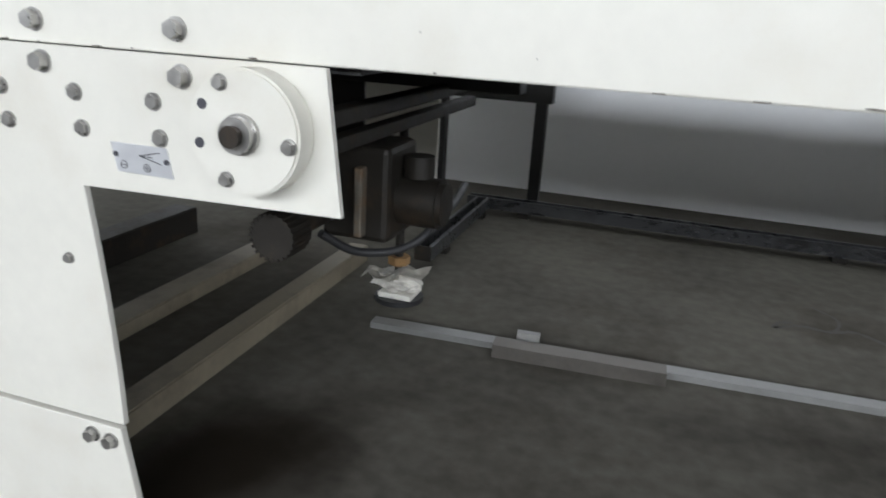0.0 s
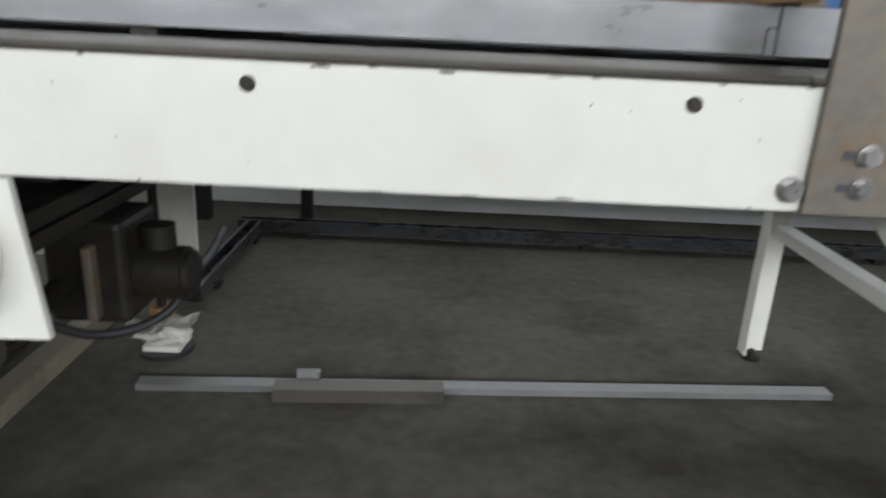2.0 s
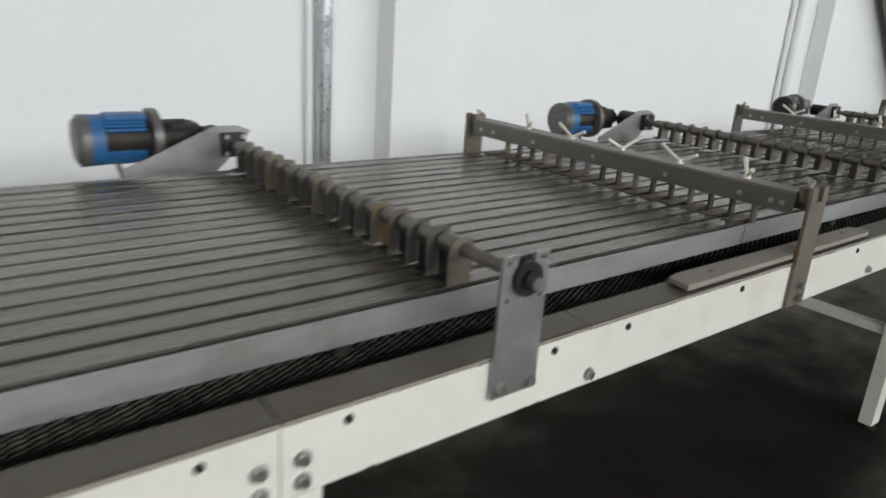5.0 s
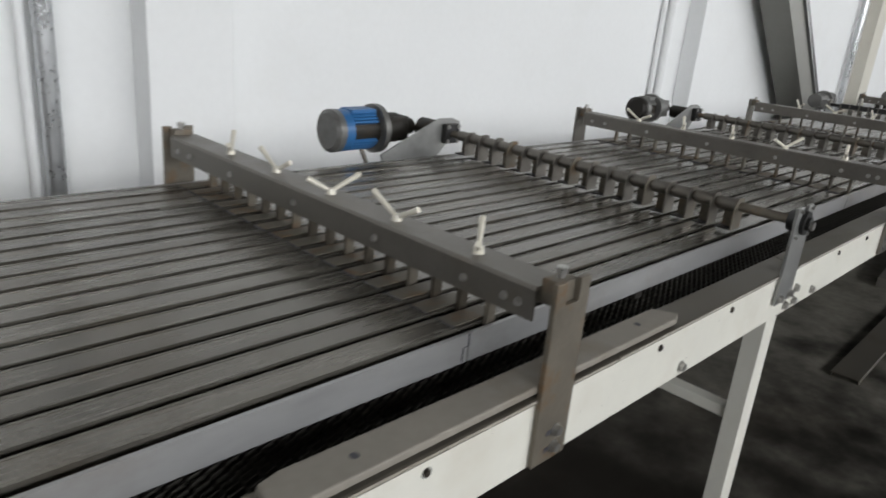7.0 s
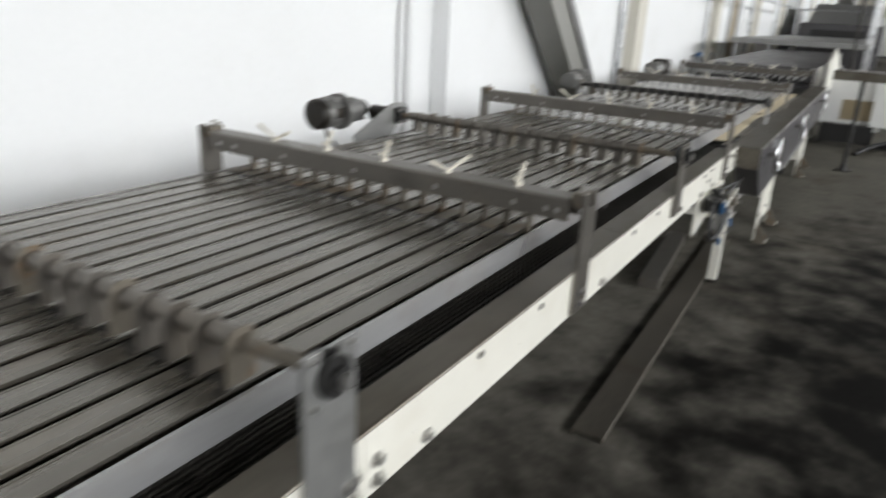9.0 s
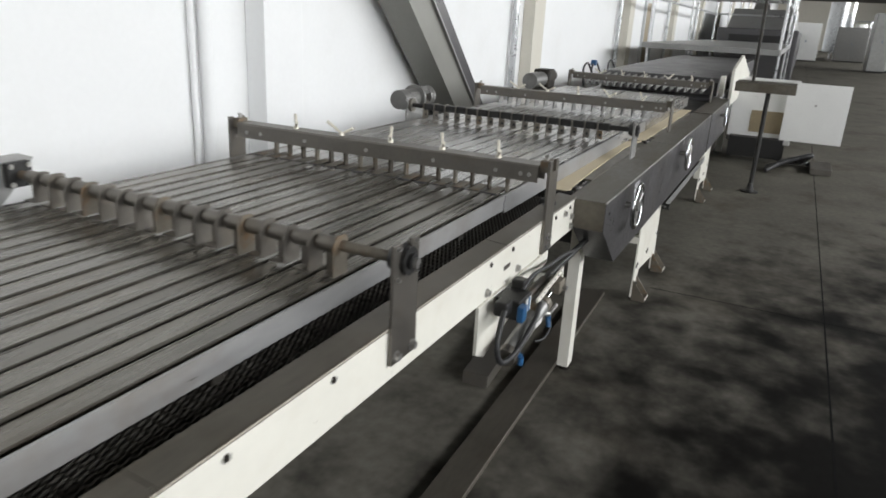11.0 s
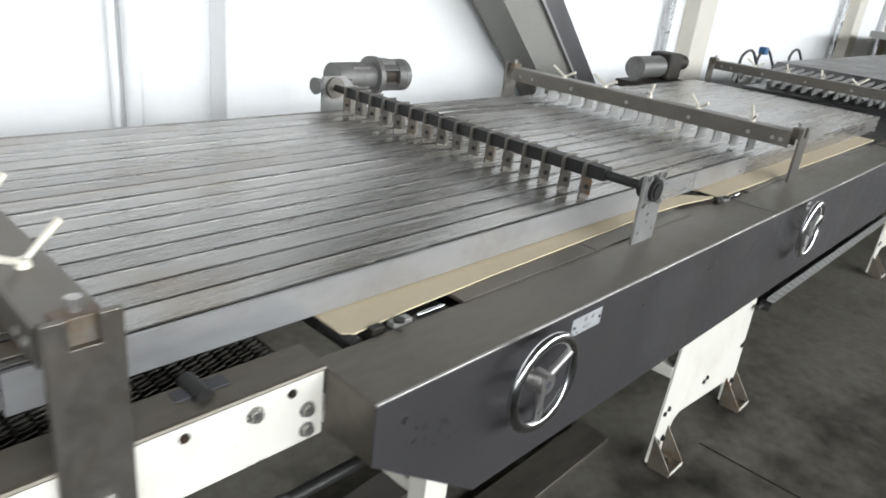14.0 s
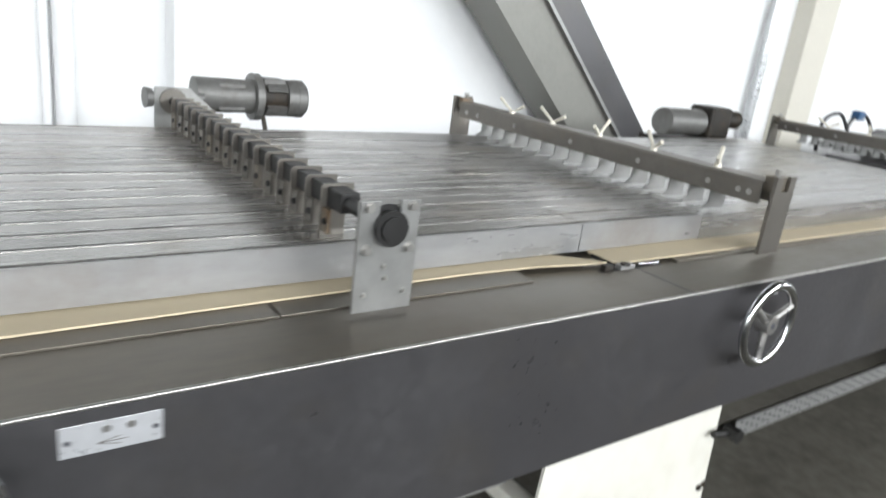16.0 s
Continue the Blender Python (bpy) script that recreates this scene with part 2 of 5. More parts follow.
def cyl(bm, p0, p1, r, seg=20, r2=None):
    p0, p1 = Vector(p0), Vector(p1)
    d = p1 - p0
    m = Matrix.Translation((p0 + p1) / 2) @ d.to_track_quat("Z", "Y").to_matrix().to_4x4()
    bmesh.ops.create_cone(bm, cap_ends=True, segments=seg, radius1=r, radius2=r if r2 is None else r2, depth=d.length, matrix=m)
    return bm


def C(p0, p1, r, seg=20, r2=None):
    return cyl(bmesh.new(), p0, p1, r, seg, r2)


def prism(bm, pts, axis, a0, a1):
    """Extrude a closed 2D outline along an axis ('x': pts are y,z; 'y': x,z; 'z': x,y)."""
    def at(p, a):
        return {"x": (a, p[0], p[1]), "y": (p[0], a, p[1]), "z": (p[0], p[1], a)}[axis]
    v0 = [bm.verts.new(at(p, a0)) for p in pts]
    v1 = [bm.verts.new(at(p, a1)) for p in pts]
    k = len(pts)
    bm.faces.new(v0)
    bm.faces.new(list(reversed(v1)))
    for i in range(k):
        bm.faces.new((v0[(i + 1) % k], v0[i], v1[i], v1[(i + 1) % k]))
    bmesh.ops.recalc_face_normals(bm, faces=bm.faces)
    return bm


def P(pts, axis, a0, a1, bevel=0.0):
    bm = prism(bmesh.new(), pts, axis, a0, a1)
    if bevel:
        bmesh.ops.bevel(bm, geom=bm.edges[:], offset=bevel, segments=2, affect="EDGES", profile=0.5)
    return bm


def tube(bm, pts, r, seg=10):
    """A round bar or hose through points."""
    pts = [Vector(p) for p in pts]
    rings = []
    for i, p in enumerate(pts):
        d = (pts[min(i + 1, len(pts) - 1)] - pts[max(i - 1, 0)]).normalized()
        q = d.to_track_quat("Z", "Y")
        rings.append([bm.verts.new(p + q @ Vector((r * math.cos(2 * math.pi * k / seg), r * math.sin(2 * math.pi * k / seg), 0))) for k in range(seg)])
    for a, b in zip(rings, rings[1:]):
        for k in range(seg):
            bm.faces.new((a[k], a[(k + 1) % seg], b[(k + 1) % seg], b[k]))
    bm.faces.new(list(reversed(rings[0])))
    bm.faces.new(rings[-1])
    return bm


def curve_points(pts, steps=6):
    """Catmull-Rom points through a few."""
    pts = [Vector(p) for p in pts]
    ext = [2 * pts[0] - pts[1], *pts, 2 * pts[-1] - pts[-2]]
    out = []
    for i in range(1, len(ext) - 2):
        p0, p1, p2, p3 = ext[i - 1:i + 3]
        for s in range(steps):
            t = s / steps
            out.append(0.5 * (2 * p1 + (p2 - p0) * t + (2 * p0 - 5 * p1 + 4 * p2 - p3) * t * t + (3 * p1 - p0 - 3 * p2 + p3) * t ** 3))
    out.append(pts[-1])
    return out


def bolt(bm, x, y, z, r=0.010, h=0.008, axis=(0, -1, 0)):
    """A hexagon bolt head on its washer, standing out from a face along the axis."""
    p, a = Vector((x, y, z)), Vector(axis)
    cyl(bm, p, p + a * 0.002, r * 1.3, 16)
    cyl(bm, p + a * 0.002, p + a * h, r, 6)
    return bm


def hole_dot(bm, x, y, z, r=0.006):
    p = Vector((x, y, z))
    cyl(bm, p, p + Vector((0, -0.003, 0)), r, 10)
    return bm


# ---------------------------------------------------------------- plan
RAIL_Z0, RAIL_Z1 = 0.777, 0.90
RAIL_X0, RAIL_X1 = 1.15, 10.045
SLAT_Y0, SLAT_Y1, SLAT_Z = 0.132, 1.232, 0.975
LANES, PITCH = 16, 0.0667
LANE_Y0 = 0.158                                     # near edge of the first slat
CLAMP_X = [3.658, 5.706, 7.697, 9.698, 12.160]      # middles of the clamp bridges
COMB_X = [4.672, 6.713, 8.708, 11.035]              # middles of the comb bridges
FAR_Y = 1.362

# ---------------------------------------------------------------- hall
def hall():
    t = 0.3
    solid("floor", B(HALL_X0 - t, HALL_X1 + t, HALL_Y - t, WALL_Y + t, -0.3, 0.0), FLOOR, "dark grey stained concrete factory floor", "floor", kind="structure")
    solid("wall_north", B(HALL_X0 - t, HALL_X1 + t, WALL_Y, WALL_Y + t, 0.0, HALL_H), WHITE, "white painted plaster wall behind the conveyor", "wall", kind="structure")
    solid("wall_west", B(HALL_X0 - t, HALL_X0, HALL_Y, WALL_Y - 0.002, 0.0, HALL_H), WHITE, "white painted end wall", "wall", kind="structure")
    solid("wall_east", B(HALL_X1, HALL_X1 + t, HALL_Y, WALL_Y - 0.002, 0.0, HALL_H), PLASTER_TAN, "tan painted far end wall", "wall", kind="structure")
    bm = bmesh.new()
    box(bm, HALL_X0 - t, HALL_X1 + t, HALL_Y - t, HALL_Y, 0.0, WIN_Z0)
    box(bm, HALL_X0 - t, HALL_X1 + t, HALL_Y - t, HALL_Y, WIN_Z1, HALL_H)
    x = HALL_X0 - t
    bays = []
    while x < HALL_X1:
        box(bm, x, x + 0.8, HALL_Y - t, HALL_Y, WIN_Z0, WIN_Z1)
        bays.append((x + 0.8, min(x + 4.25, HALL_X1 + t)))
        x += 4.25
    solid("wall_south", bm, DIMWALL, "painted window wall across the aisle", "wall", kind="structure")
    for i, (a, b) in enumerate(bays):
        if b - a < 1:
            continue
        bm = bmesh.new()
        for z in (WIN_Z0, (WIN_Z0 + WIN_Z1) / 2 - 0.03, WIN_Z1 - 0.06):
            box(bm, a, b, HALL_Y - 0.22, HALL_Y - 0.15, z, z + 0.06)
        for k in range(4):
            xx = a + (b - a - 0.06) * k / 3
            box(bm, xx, xx + 0.06, HALL_Y - 0.215, HALL_Y - 0.155, WIN_Z0 + 0.06, WIN_Z1 - 0.06)
        solid("window_%d" % (i + 1), bm, CABG, "grey steel framed factory window", "window", kind="structure")
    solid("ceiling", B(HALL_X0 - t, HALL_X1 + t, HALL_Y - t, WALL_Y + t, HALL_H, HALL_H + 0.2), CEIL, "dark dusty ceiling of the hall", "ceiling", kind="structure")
    for i in range(9):
        x = 12 + i * 7.0
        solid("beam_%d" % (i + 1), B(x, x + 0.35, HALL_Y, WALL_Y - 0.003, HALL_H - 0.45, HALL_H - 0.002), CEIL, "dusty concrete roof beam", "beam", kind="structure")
    solid("ground", B(-400, 400, -420, 380, -0.6, -0.31), GROUND, "bare ground outside the hall", "ground", kind="structure")
    # pilasters and the pipes that run up beside them
    for i, x in enumerate((0.75, 6.15, 11.38, 16.85, 22.7, 28.4, 34.1, 39.8, 45.5, 51.2, 56.9)):
        w = solid("pilaster_%d" % (i + 1), B(x, x + 0.42, WALL_Y - 0.17, WALL_Y - 0.002, 0, HALL_H - 0.46, 0.008), PLASTER_TAN if i > 2 else WHITE, "painted wall pilaster", "pilaster", kind="structure")
        px = x - (0.385 if i == 1 else 0.45)
        pipe = thing("wall_pipe", (px, WALL_Y - 0.07, 0), "bright metal pipe standing against the white wall", "pipe", "pipes along the wall")
        part("pipe", C((px, WALL_Y - 0.07, 0.0), (px, WALL_Y - 0.07, HALL_H - 0.002), 0.042, 20), WHITE if i == 2 else PIPE, pipe, round_=True)
        for z in (0.45, 2.4, 3.9):
            part("pipe_clip", B(px - 0.055, px + 0.055, WALL_Y - 0.118, WALL_Y - 0.001, z, z + 0.03, 0.003), WHITE if i == 2 else STEEL, pipe)
        if i < 3:
            part("conduit", C((px - 0.072, WALL_Y - 0.03, 0.0), (px - 0.072, WALL_Y - 0.03, HALL_H - 0.002), 0.022, 14), WHITE, pipe, "thin white painted conduit", round_=True)


hall()


# ---------------------------------------------------------------- conveyor frame
conveyor = thing("conveyor_frame", (4.0, 0.6, 0.0), "long cream painted steel conveyor frame on legs", "conveyor")


def conveyor_frame():
    joints = [RAIL_X0, 4.236, 6.80, RAIL_X1]
    for a, b in zip(joints, joints[1:]):
        rail = part("side_rail", B(a + 0.0008, b - 0.0008, 0.0, 0.022, RAIL_Z0, RAIL_Z1, 0.0025), CREAM, conveyor, "cream painted side rail with chipped lower edge")
        # the rolled steel ledge along the top of the rail
        xs = [a] + [x for x in (2.40, 3.60, 4.87, 5.90, 8.05, 9.325) if a < x < b] + [b]
        for u, v in zip(xs, xs[1:]):
            part("ledge", P([(-0.004, 0.9005), (-0.006, 0.904), (-0.004, 0.9075), (0.0, 0.909), (0.066, 0.914), (0.068, 0.911), (0.0, 0.9055), (0.0, 0.9005)], "x", u + 0.0015, v - 0.0015), LEDGE, conveyor, "worn sheet steel ledge")
    part("far_rail", B(RAIL_X0, RAIL_X1, 1.33, 1.352, RAIL_Z0, RAIL_Z1, 0.0025), CREAM, conveyor)
    part("far_ledge", B(RAIL_X0, RAIL_X1, 1.285, 1.354, 0.902, 0.912, 0.002), LEDGE, conveyor)
    # bolts and small screws along the rail
    for x in (4.204, 4.270, 6.772, 6.833, 10.012):
        for z in (0.838, 0.800):
            part("bolt_head", bolt(bmesh.new(), x, 0.0, z, 0.0105, 0.010), ZINC, conveyor)
    for x in (3.602, 4.888, 6.183, 6.98, 7.9, 9.202, 9.443, 9.92):
        part("bolt_head", bolt(bmesh.new(), x, 0.0, 0.800 if x != 9.92 else 0.868, 0.0105, 0.010), ZINC, conveyor)
    for x in (3.069, 3.495, 4.125, 4.345, 4.78, 4.995, 5.429, 6.067, 6.40, 7.17, 7.46, 8.18, 8.46, 9.22, 9.39, 9.812, 9.984):
        part("screw_head", bolt(bmesh.new(), x, 0.0, 0.878, 0.006, 0.004), DARK, conveyor)
    part("end_plate", B(RAIL_X0 - 0.008, RAIL_X0, 0.0, 1.352, RAIL_Z0, RAIL_Z1), CREAM, conveyor)
    # cross members under the belt
    for x in (2.2, 3.0, 5.4, 7.6, 9.3):
        part("cross_member", B(x, x + 0.05, 0.023, 1.329, 0.80, 0.85), DARK, conveyor)
    # legs: angle section with a foot plate
    for i, x in enumerate((4.236, 6.80, 10.396)):
        for y, s in ((0.03, 1), (1.26, -1)):
            top = RAIL_Z0 - 0.001 if i < 2 else 0.72
            leg = part("leg", P([(x - 0.037, y), (x + 0.037, y), (x + 0.037, y + s * 0.006), (x - 0.031, y + s * 0.006), (x - 0.031, y + s * 0.05), (x - 0.037, y + s * 0.05)], "z", 0.022, top), CREAM, conveyor, "cream angle iron leg with rusty edge")
            part("levelling_foot", cyl(C((x, y + s * 0.02, 0.0), (x, y + s * 0.02, 0.010), 0.026, 16), (x, y + s * 0.02, 0.01), (x, y + s * 0.02, 0.03), 0.009, 10), DARK, leg, round_=True)
        part("cross_brace", B(x - 0.024, x + 0.024, 0.081, 1.209, 0.40, 0.435, 0.002), CREAM, conveyor)
    for x in (4.236, 6.80):
        bm = prism(bmesh.new(), [(x + 0.04, 0.70), (x + 0.04, 0.66), (x + 0.62, 0.02), (x + 0.65, 0.02)], "y", 1.16, 1.168)
        part("diagonal_strut", bm, CREAM, conveyor)
    part("junction_plate", B(4.17, 4.302, -0.0012, 0.02, 0.745, 0.7765, 0.001), CREAM, conveyor)


conveyor_frame()


def paint_chips():
    """Small flakes knocked off the edges of the cream rail."""
    rng = random.Random(11)
    verts, faces = [], []

    def flake(x, z, w, h):
        k = len(verts)
        n = 7
        for i in range(n):
            a = 2 * math.pi * i / n
            q = rng.uniform(0.55, 1.0)
            verts.append((x + w * q * math.cos(a), -0.0004, z + h * q * math.sin(a)))
        faces.append(tuple(range(k, k + n)))
    for i in range(150):
        x = rng.uniform(1.6, 9.95)
        top = rng.random() < 0.55
        flake(x, RAIL_Z1 - rng.uniform(0.001, 0.003) if top else RAIL_Z0 + rng.uniform(0.001, 0.003), rng.uniform(0.002, 0.013), rng.uniform(0.001, 0.0022))
    for i in range(70):
        flake(rng.uniform(1.6, 9.95), rng.uniform(RAIL_Z0 + 0.01, RAIL_Z1 - 0.01), rng.uniform(0.0006, 0.0016), rng.uniform(0.0006, 0.002))
    me = bpy.data.meshes.new("chipped_paint")
    me.from_pydata(verts, [], faces)
    me.materials.append(LEDGE)
    ob = new("chipped_paint", me)
    ob.location = -ORIGIN[conveyor.name]
    ob.parent = conveyor
    tagged(ob, kind="stuff")


paint_chips()


def mesh_belt():
    belt = thing("wire_mesh_belt", (4.0, 0.67, 0.86), "dark oily woven wire mesh conveyor belt", "conveyor belt")
    part("belt_web", B(RAIL_X0, 10.02, 0.060, 1.30, 0.880, 0.889), MESHB, belt)
    verts, faces = [], []

    def bar(x0, y0, x1, y1, z0, z1, w):
        d = Vector((x1 - x0, y1 - y0, 0)).normalized() * w / 2
        nx, ny = -d.y, d.x
        base = len(verts)
        for x, y in ((x0, y0), (x1, y1)):
            verts.extend([(x - nx, y - ny, z0), (x + nx, y + ny, z0), (x + nx * 0.5, y + ny * 0.5, z1), (x - nx * 0.5, y - ny * 0.5, z1)])
        for k in range(4):
            faces.append((base + k, base + (k + 1) % 4, base + 4 + (k + 1) % 4, base + 4 + k))
        faces.append((base + 3, base + 2, base + 1, base))
        faces.append((base + 4, base + 5, base + 6, base + 7))
    x = 1.6
    while x < 10.0:
        # each spiral is a row of slanted wire loops over a cross rod
        bar(x, 0.070, x + 0.010, 0.180, 0.889, 0.893, 0.004)
        for k in range(9):
            y = 0.068 + k * 0.0125
            bar(x + 0.002, y, x + 0.023, y + 0.007, 0.891, 0.898, 0.0042)
        x += 0.0262
    me = bpy.data.meshes.new("wire_weave")
    me.from_pydata(verts, [], faces)
    me.materials.append(MESH)
    ob = new("wire_weave", me)
    org = ORIGIN[belt.name]
    ob.location = -org
    ob.parent = belt
    tagged(ob, kind="stuff")


mesh_belt()


# ---------------------------------------------------------------- lane slats
def slats():
    cuts = [1.16, 3.622, 5.640, 7.640, 9.640, 11.62, 12.06]
    deck = thing("lane_deck", (6.0, 0.68, 0.90), "galvanised lane slats laid lengthwise above the belt", "slat deck")
    h = 0.052
    for a, b in zip(cuts, cuts[1:]):
        # folded channels, laid closer together in the last stretch
        w = 0.049 if a < 9.0 else 0.057
        y0 = LANE_Y0 + 0.0487 - w
        prof = [(0, -h), (0, 0), (w - 0.0035, 0), (w - 0.0035, 0.0009), (w, 0.0009), (w, -h), (w - 0.003, -h), (w - 0.003, -0.006), (0.003, -0.006), (0.003, -h)]
        me = link_mesh("slat", P([(y0 + u, SLAT_Z + v) for u, v in prof], "x", a + 0.0015, b - 0.0015), SLAT_DIRTY if 3 < a < 9 else SLAT, ORIGIN[deck.name])
        for k in range(LANES):
            ob = new("slat", me)
            ob.parent = deck
            ob.location = (0, k * PITCH, random.uniform(-0.0016, 0.0008))
        low = SLAT_Z - (h if a < 9.0 else 0.064)
        part("front_plate", P([(SLAT_Y0, low), (SLAT_Y0, SLAT_Z), (SLAT_Y0 + 0.007, SLAT_Z), (SLAT_Y0 + 0.007, low)], "x", a + 0.0015, b - 0.0015), FRONTP, deck, "pale galvanised front plate")
        part("back_plate", B(a + 0.0015, b - 0.0015, SLAT_Y1 - 0.007, SLAT_Y1, SLAT_Z - h, SLAT_Z, 0.001), SLAT, deck)
    for x in (1.4, 2.9, 4.4, 6.2, 8.3, 9.3, 10.2, 11.3):
        part("deck_bearer", B(x, x + 0.03, 0.142, 1.224, 0.900, 0.919), DARK, deck)
    # stepped lap joints on the front plate
    for x in cuts[1:5]:
        for bx in ((x - 0.001, x + 0.0015, SLAT_Z - 0.022, SLAT_Z), (x - 0.012, x + 0.0015, SLAT_Z - 0.024, SLAT_Z - 0.0222), (x - 0.0135, x - 0.011, SLAT_Z - h, SLAT_Z - 0.0242)):
            part("lap_seam", B(bx[0], bx[1], SLAT_Y0 - 0.0006, SLAT_Y0 + 0.001, bx[2], bx[3]), INK, deck)
    # plain sheet after the last bridge
    part("plain_sheet", P([(12.0615, SLAT_Z - 0.004), (12.6, SLAT_Z - 0.003), (13.95, 0.985), (13.95, 0.980), (12.6, SLAT_Z - 0.008), (12.0615, SLAT_Z - 0.009)], "y", SLAT_Y0, SLAT_Y1), SLAT, deck, "smooth dusty sheet")
    part("sheet_side", P([(12.0615, 0.905), (12.0615, SLAT_Z - 0.010), (13.95, 0.979), (13.95, 0.905)], "y", SLAT_Y0 + 0.001, SLAT_Y0 + 0.004), SLAT, deck)


slats()


# ---------------------------------------------------------------- clamp bridges
def clamp_lever(parent, x, y, z, turn, short=False):
    """A pale cast clamping lever: hub, long arm and short arm in a V."""
    bm = cyl(bmesh.new(), (x, y, z), (x, y, z + 0.012), 0.011, 14, 0.009)
    part_hub = part("lever_hub", bm, LEVER, parent, round_=True)
    c, s = math.cos(radians(turn)), math.sin(radians(turn))
    a = Vector((x, y, z + 0.006))
    e1 = a + Vector((c * 0.062, s * 0.062, 0.040))
    e2 = a + Vector((-c * 0.050, -s * 0.050, 0.026))
    part("lever_arm", cyl(bmesh.new(), a, e1, 0.0045, 10, 0.0065), LEVER, parent, round_=True)
    part("lever_arm", cyl(bmesh.new(), a, e2, 0.0045, 10, 0.0062), LEVER, parent, round_=True)


def clamp_bridge(cx, turns, foot_z, steel, post_mat, wide=0.087, fingers=STEEL, near_y=-0.011):
    br = thing("clamp_bridge", (cx, near_y, foot_z), "steel clamp bridge across the lanes with pale lever handles", "clamp bridge", "clamp bridges over the lanes")
    h = wide / 2
    # posts: flat bars with a notch in the top
    for y0, y1, z0 in ((near_y, near_y + 0.010, foot_z), (FAR_Y - 0.010, FAR_Y, 0.913)):
        zt = 1.104
        part("post", P([(cx - h, z0), (cx + h, z0), (cx + h, zt), (cx + 0.017, zt), (cx + 0.017, zt - 0.038), (cx - 0.017, zt - 0.038), (cx - 0.017, zt), (cx - h, zt)], "y", y0, y1, 0.001), post_mat, br, "flat steel post with rust stained notched top")
        inner = y1 if y0 < 0.5 else y0 - 0.034
        part("post_block", B(cx - 0.026, cx + 0.026, inner + 0.001, inner + 0.033, 1.062, 1.100, 0.002), RUSTY, br)
        part("adjusting_screw", cyl(C((cx, inner + 0.017, 1.1), (cx, inner + 0.017, 1.116), 0.006, 10), (cx, inner + 0.017, 1.108), (cx, inner + 0.017, 1.118), 0.010, 6), ZINC, br)
    y0, y1 = 0.032, FAR_Y - 0.045
    # channel beam, open below
    part("beam", P([(cx - h + 0.004, 1.028), (cx - h + 0.004, 1.080), (cx - h + 0.008, 1.086), (cx + h - 0.008, 1.086), (cx + h - 0.004, 1.080), (cx + h - 0.004, 1.028), (cx + h - 0.008, 1.028), (cx + h - 0.008, 1.080), (cx - h + 0.008, 1.080), (cx - h + 0.008, 1.028)], "y", y0, y1), steel, br)
    for y in (y0 + 0.03, y0 + 0.06, y0 + 0.15, 0.42, 0.70, 0.98, y1 - 0.12, y1 - 0.05):
        for s in (-1, 1):
            part("beam_screw", bolt(bmesh.new(), cx + s * (h - 0.004), y, 1.052, 0.0058, 0.006, (s, 0, 0)), ZINC, br)
    tabs = fingers is not GALV
    for k in range(LANES):
        y = LANE_Y0 + k * PITCH
        if tabs:
            # lapped tongue on each slat and a guide pin in the gap beside it
            part("lap_tongue", B(cx - 0.074, cx + 0.030, y + 0.003, y + 0.042, SLAT_Z + 0.0018, SLAT_Z + 0.0042, 0.0006), fingers, br)
            part("tongue_seam", B(cx - 0.0765, cx - 0.0742, y, y + 0.049, SLAT_Z - 0.006, SLAT_Z + 0.0022), INK, br)
            part("finger_post", B(cx - 0.010, cx + 0.010, y - 0.013, y - 0.004, 0.955, 1.079), COMBM if k % 3 else RUSTY, br)
        else:
            part("finger", P([(cx - 0.034, 1.034), (cx - 0.034, 0.998), (cx - 0.056, 0.984), (cx - 0.056, 0.979), (cx + 0.036, 0.979), (cx + 0.036, 1.034)], "y", y + 0.010, y + 0.014), fingers, br)
            part("finger_post", B(cx - 0.008, cx + 0.008, y + 0.016, y + 0.028, 0.979, 1.079), fingers, br)
    for k, tn in enumerate(turns):
        clamp_lever(br, cx, 0.19 + k * 0.215, 1.086, tn)
    if foot_z < 0.85:
        for z in (0.806, 0.838):
            part("foot_bolt", bolt(bmesh.new(), cx + 0.008, near_y, z, 0.009, 0.010), ZINC, br)
        for z in (0.806, 0.838):
            part("slot", B(cx - 0.016, cx - 0.004, near_y - 0.001, near_y + 0.001, z - 0.004, z + 0.004), INK, br)
    return br


TURNS = [[-35, 70, -65, 150, -160], [40, 100, -30, 95, 55], [15, -40, 25, 30, 100], [25, 30, 28, 95, 40], [30, 60, 20, 95, 100]]
clamp_bridge(CLAMP_X[0], TURNS[0], 0.778, STEEL, RUSTY, 0.087, RUSTY)
clamp_bridge(CLAMP_X[1], TURNS[1], 0.782, STEEL, RUSTY, 0.087, RUSTY)
clamp_bridge(CLAMP_X[2], TURNS[2], 0.786, STEEL, STEEL, 0.088, RUSTY)
clamp_bridge(CLAMP_X[3], TURNS[3], 0.786, STEEL, STEEL, 0.088, RUSTY)
clamp_bridge(CLAMP_X[4], TURNS[4], 0.9075, STEEL, STEEL, 0.087, GALV, -0.006)
clamp_bridge(14.45, TURNS[2], 0.9075, STEEL, STEEL, 0.087, GALV, -0.006)

# rusty flat bar leaning along the first bridge
solid("rusty_bar", P([(3.570, 1.285), (3.590, 1.285), (3.626, 0.060), (3.606, 0.060)], "z", 0.9765, 0.9955, 0.002), RUST, "rusty flat bar lying beside the clamp bridge on the slats", "metal bar")


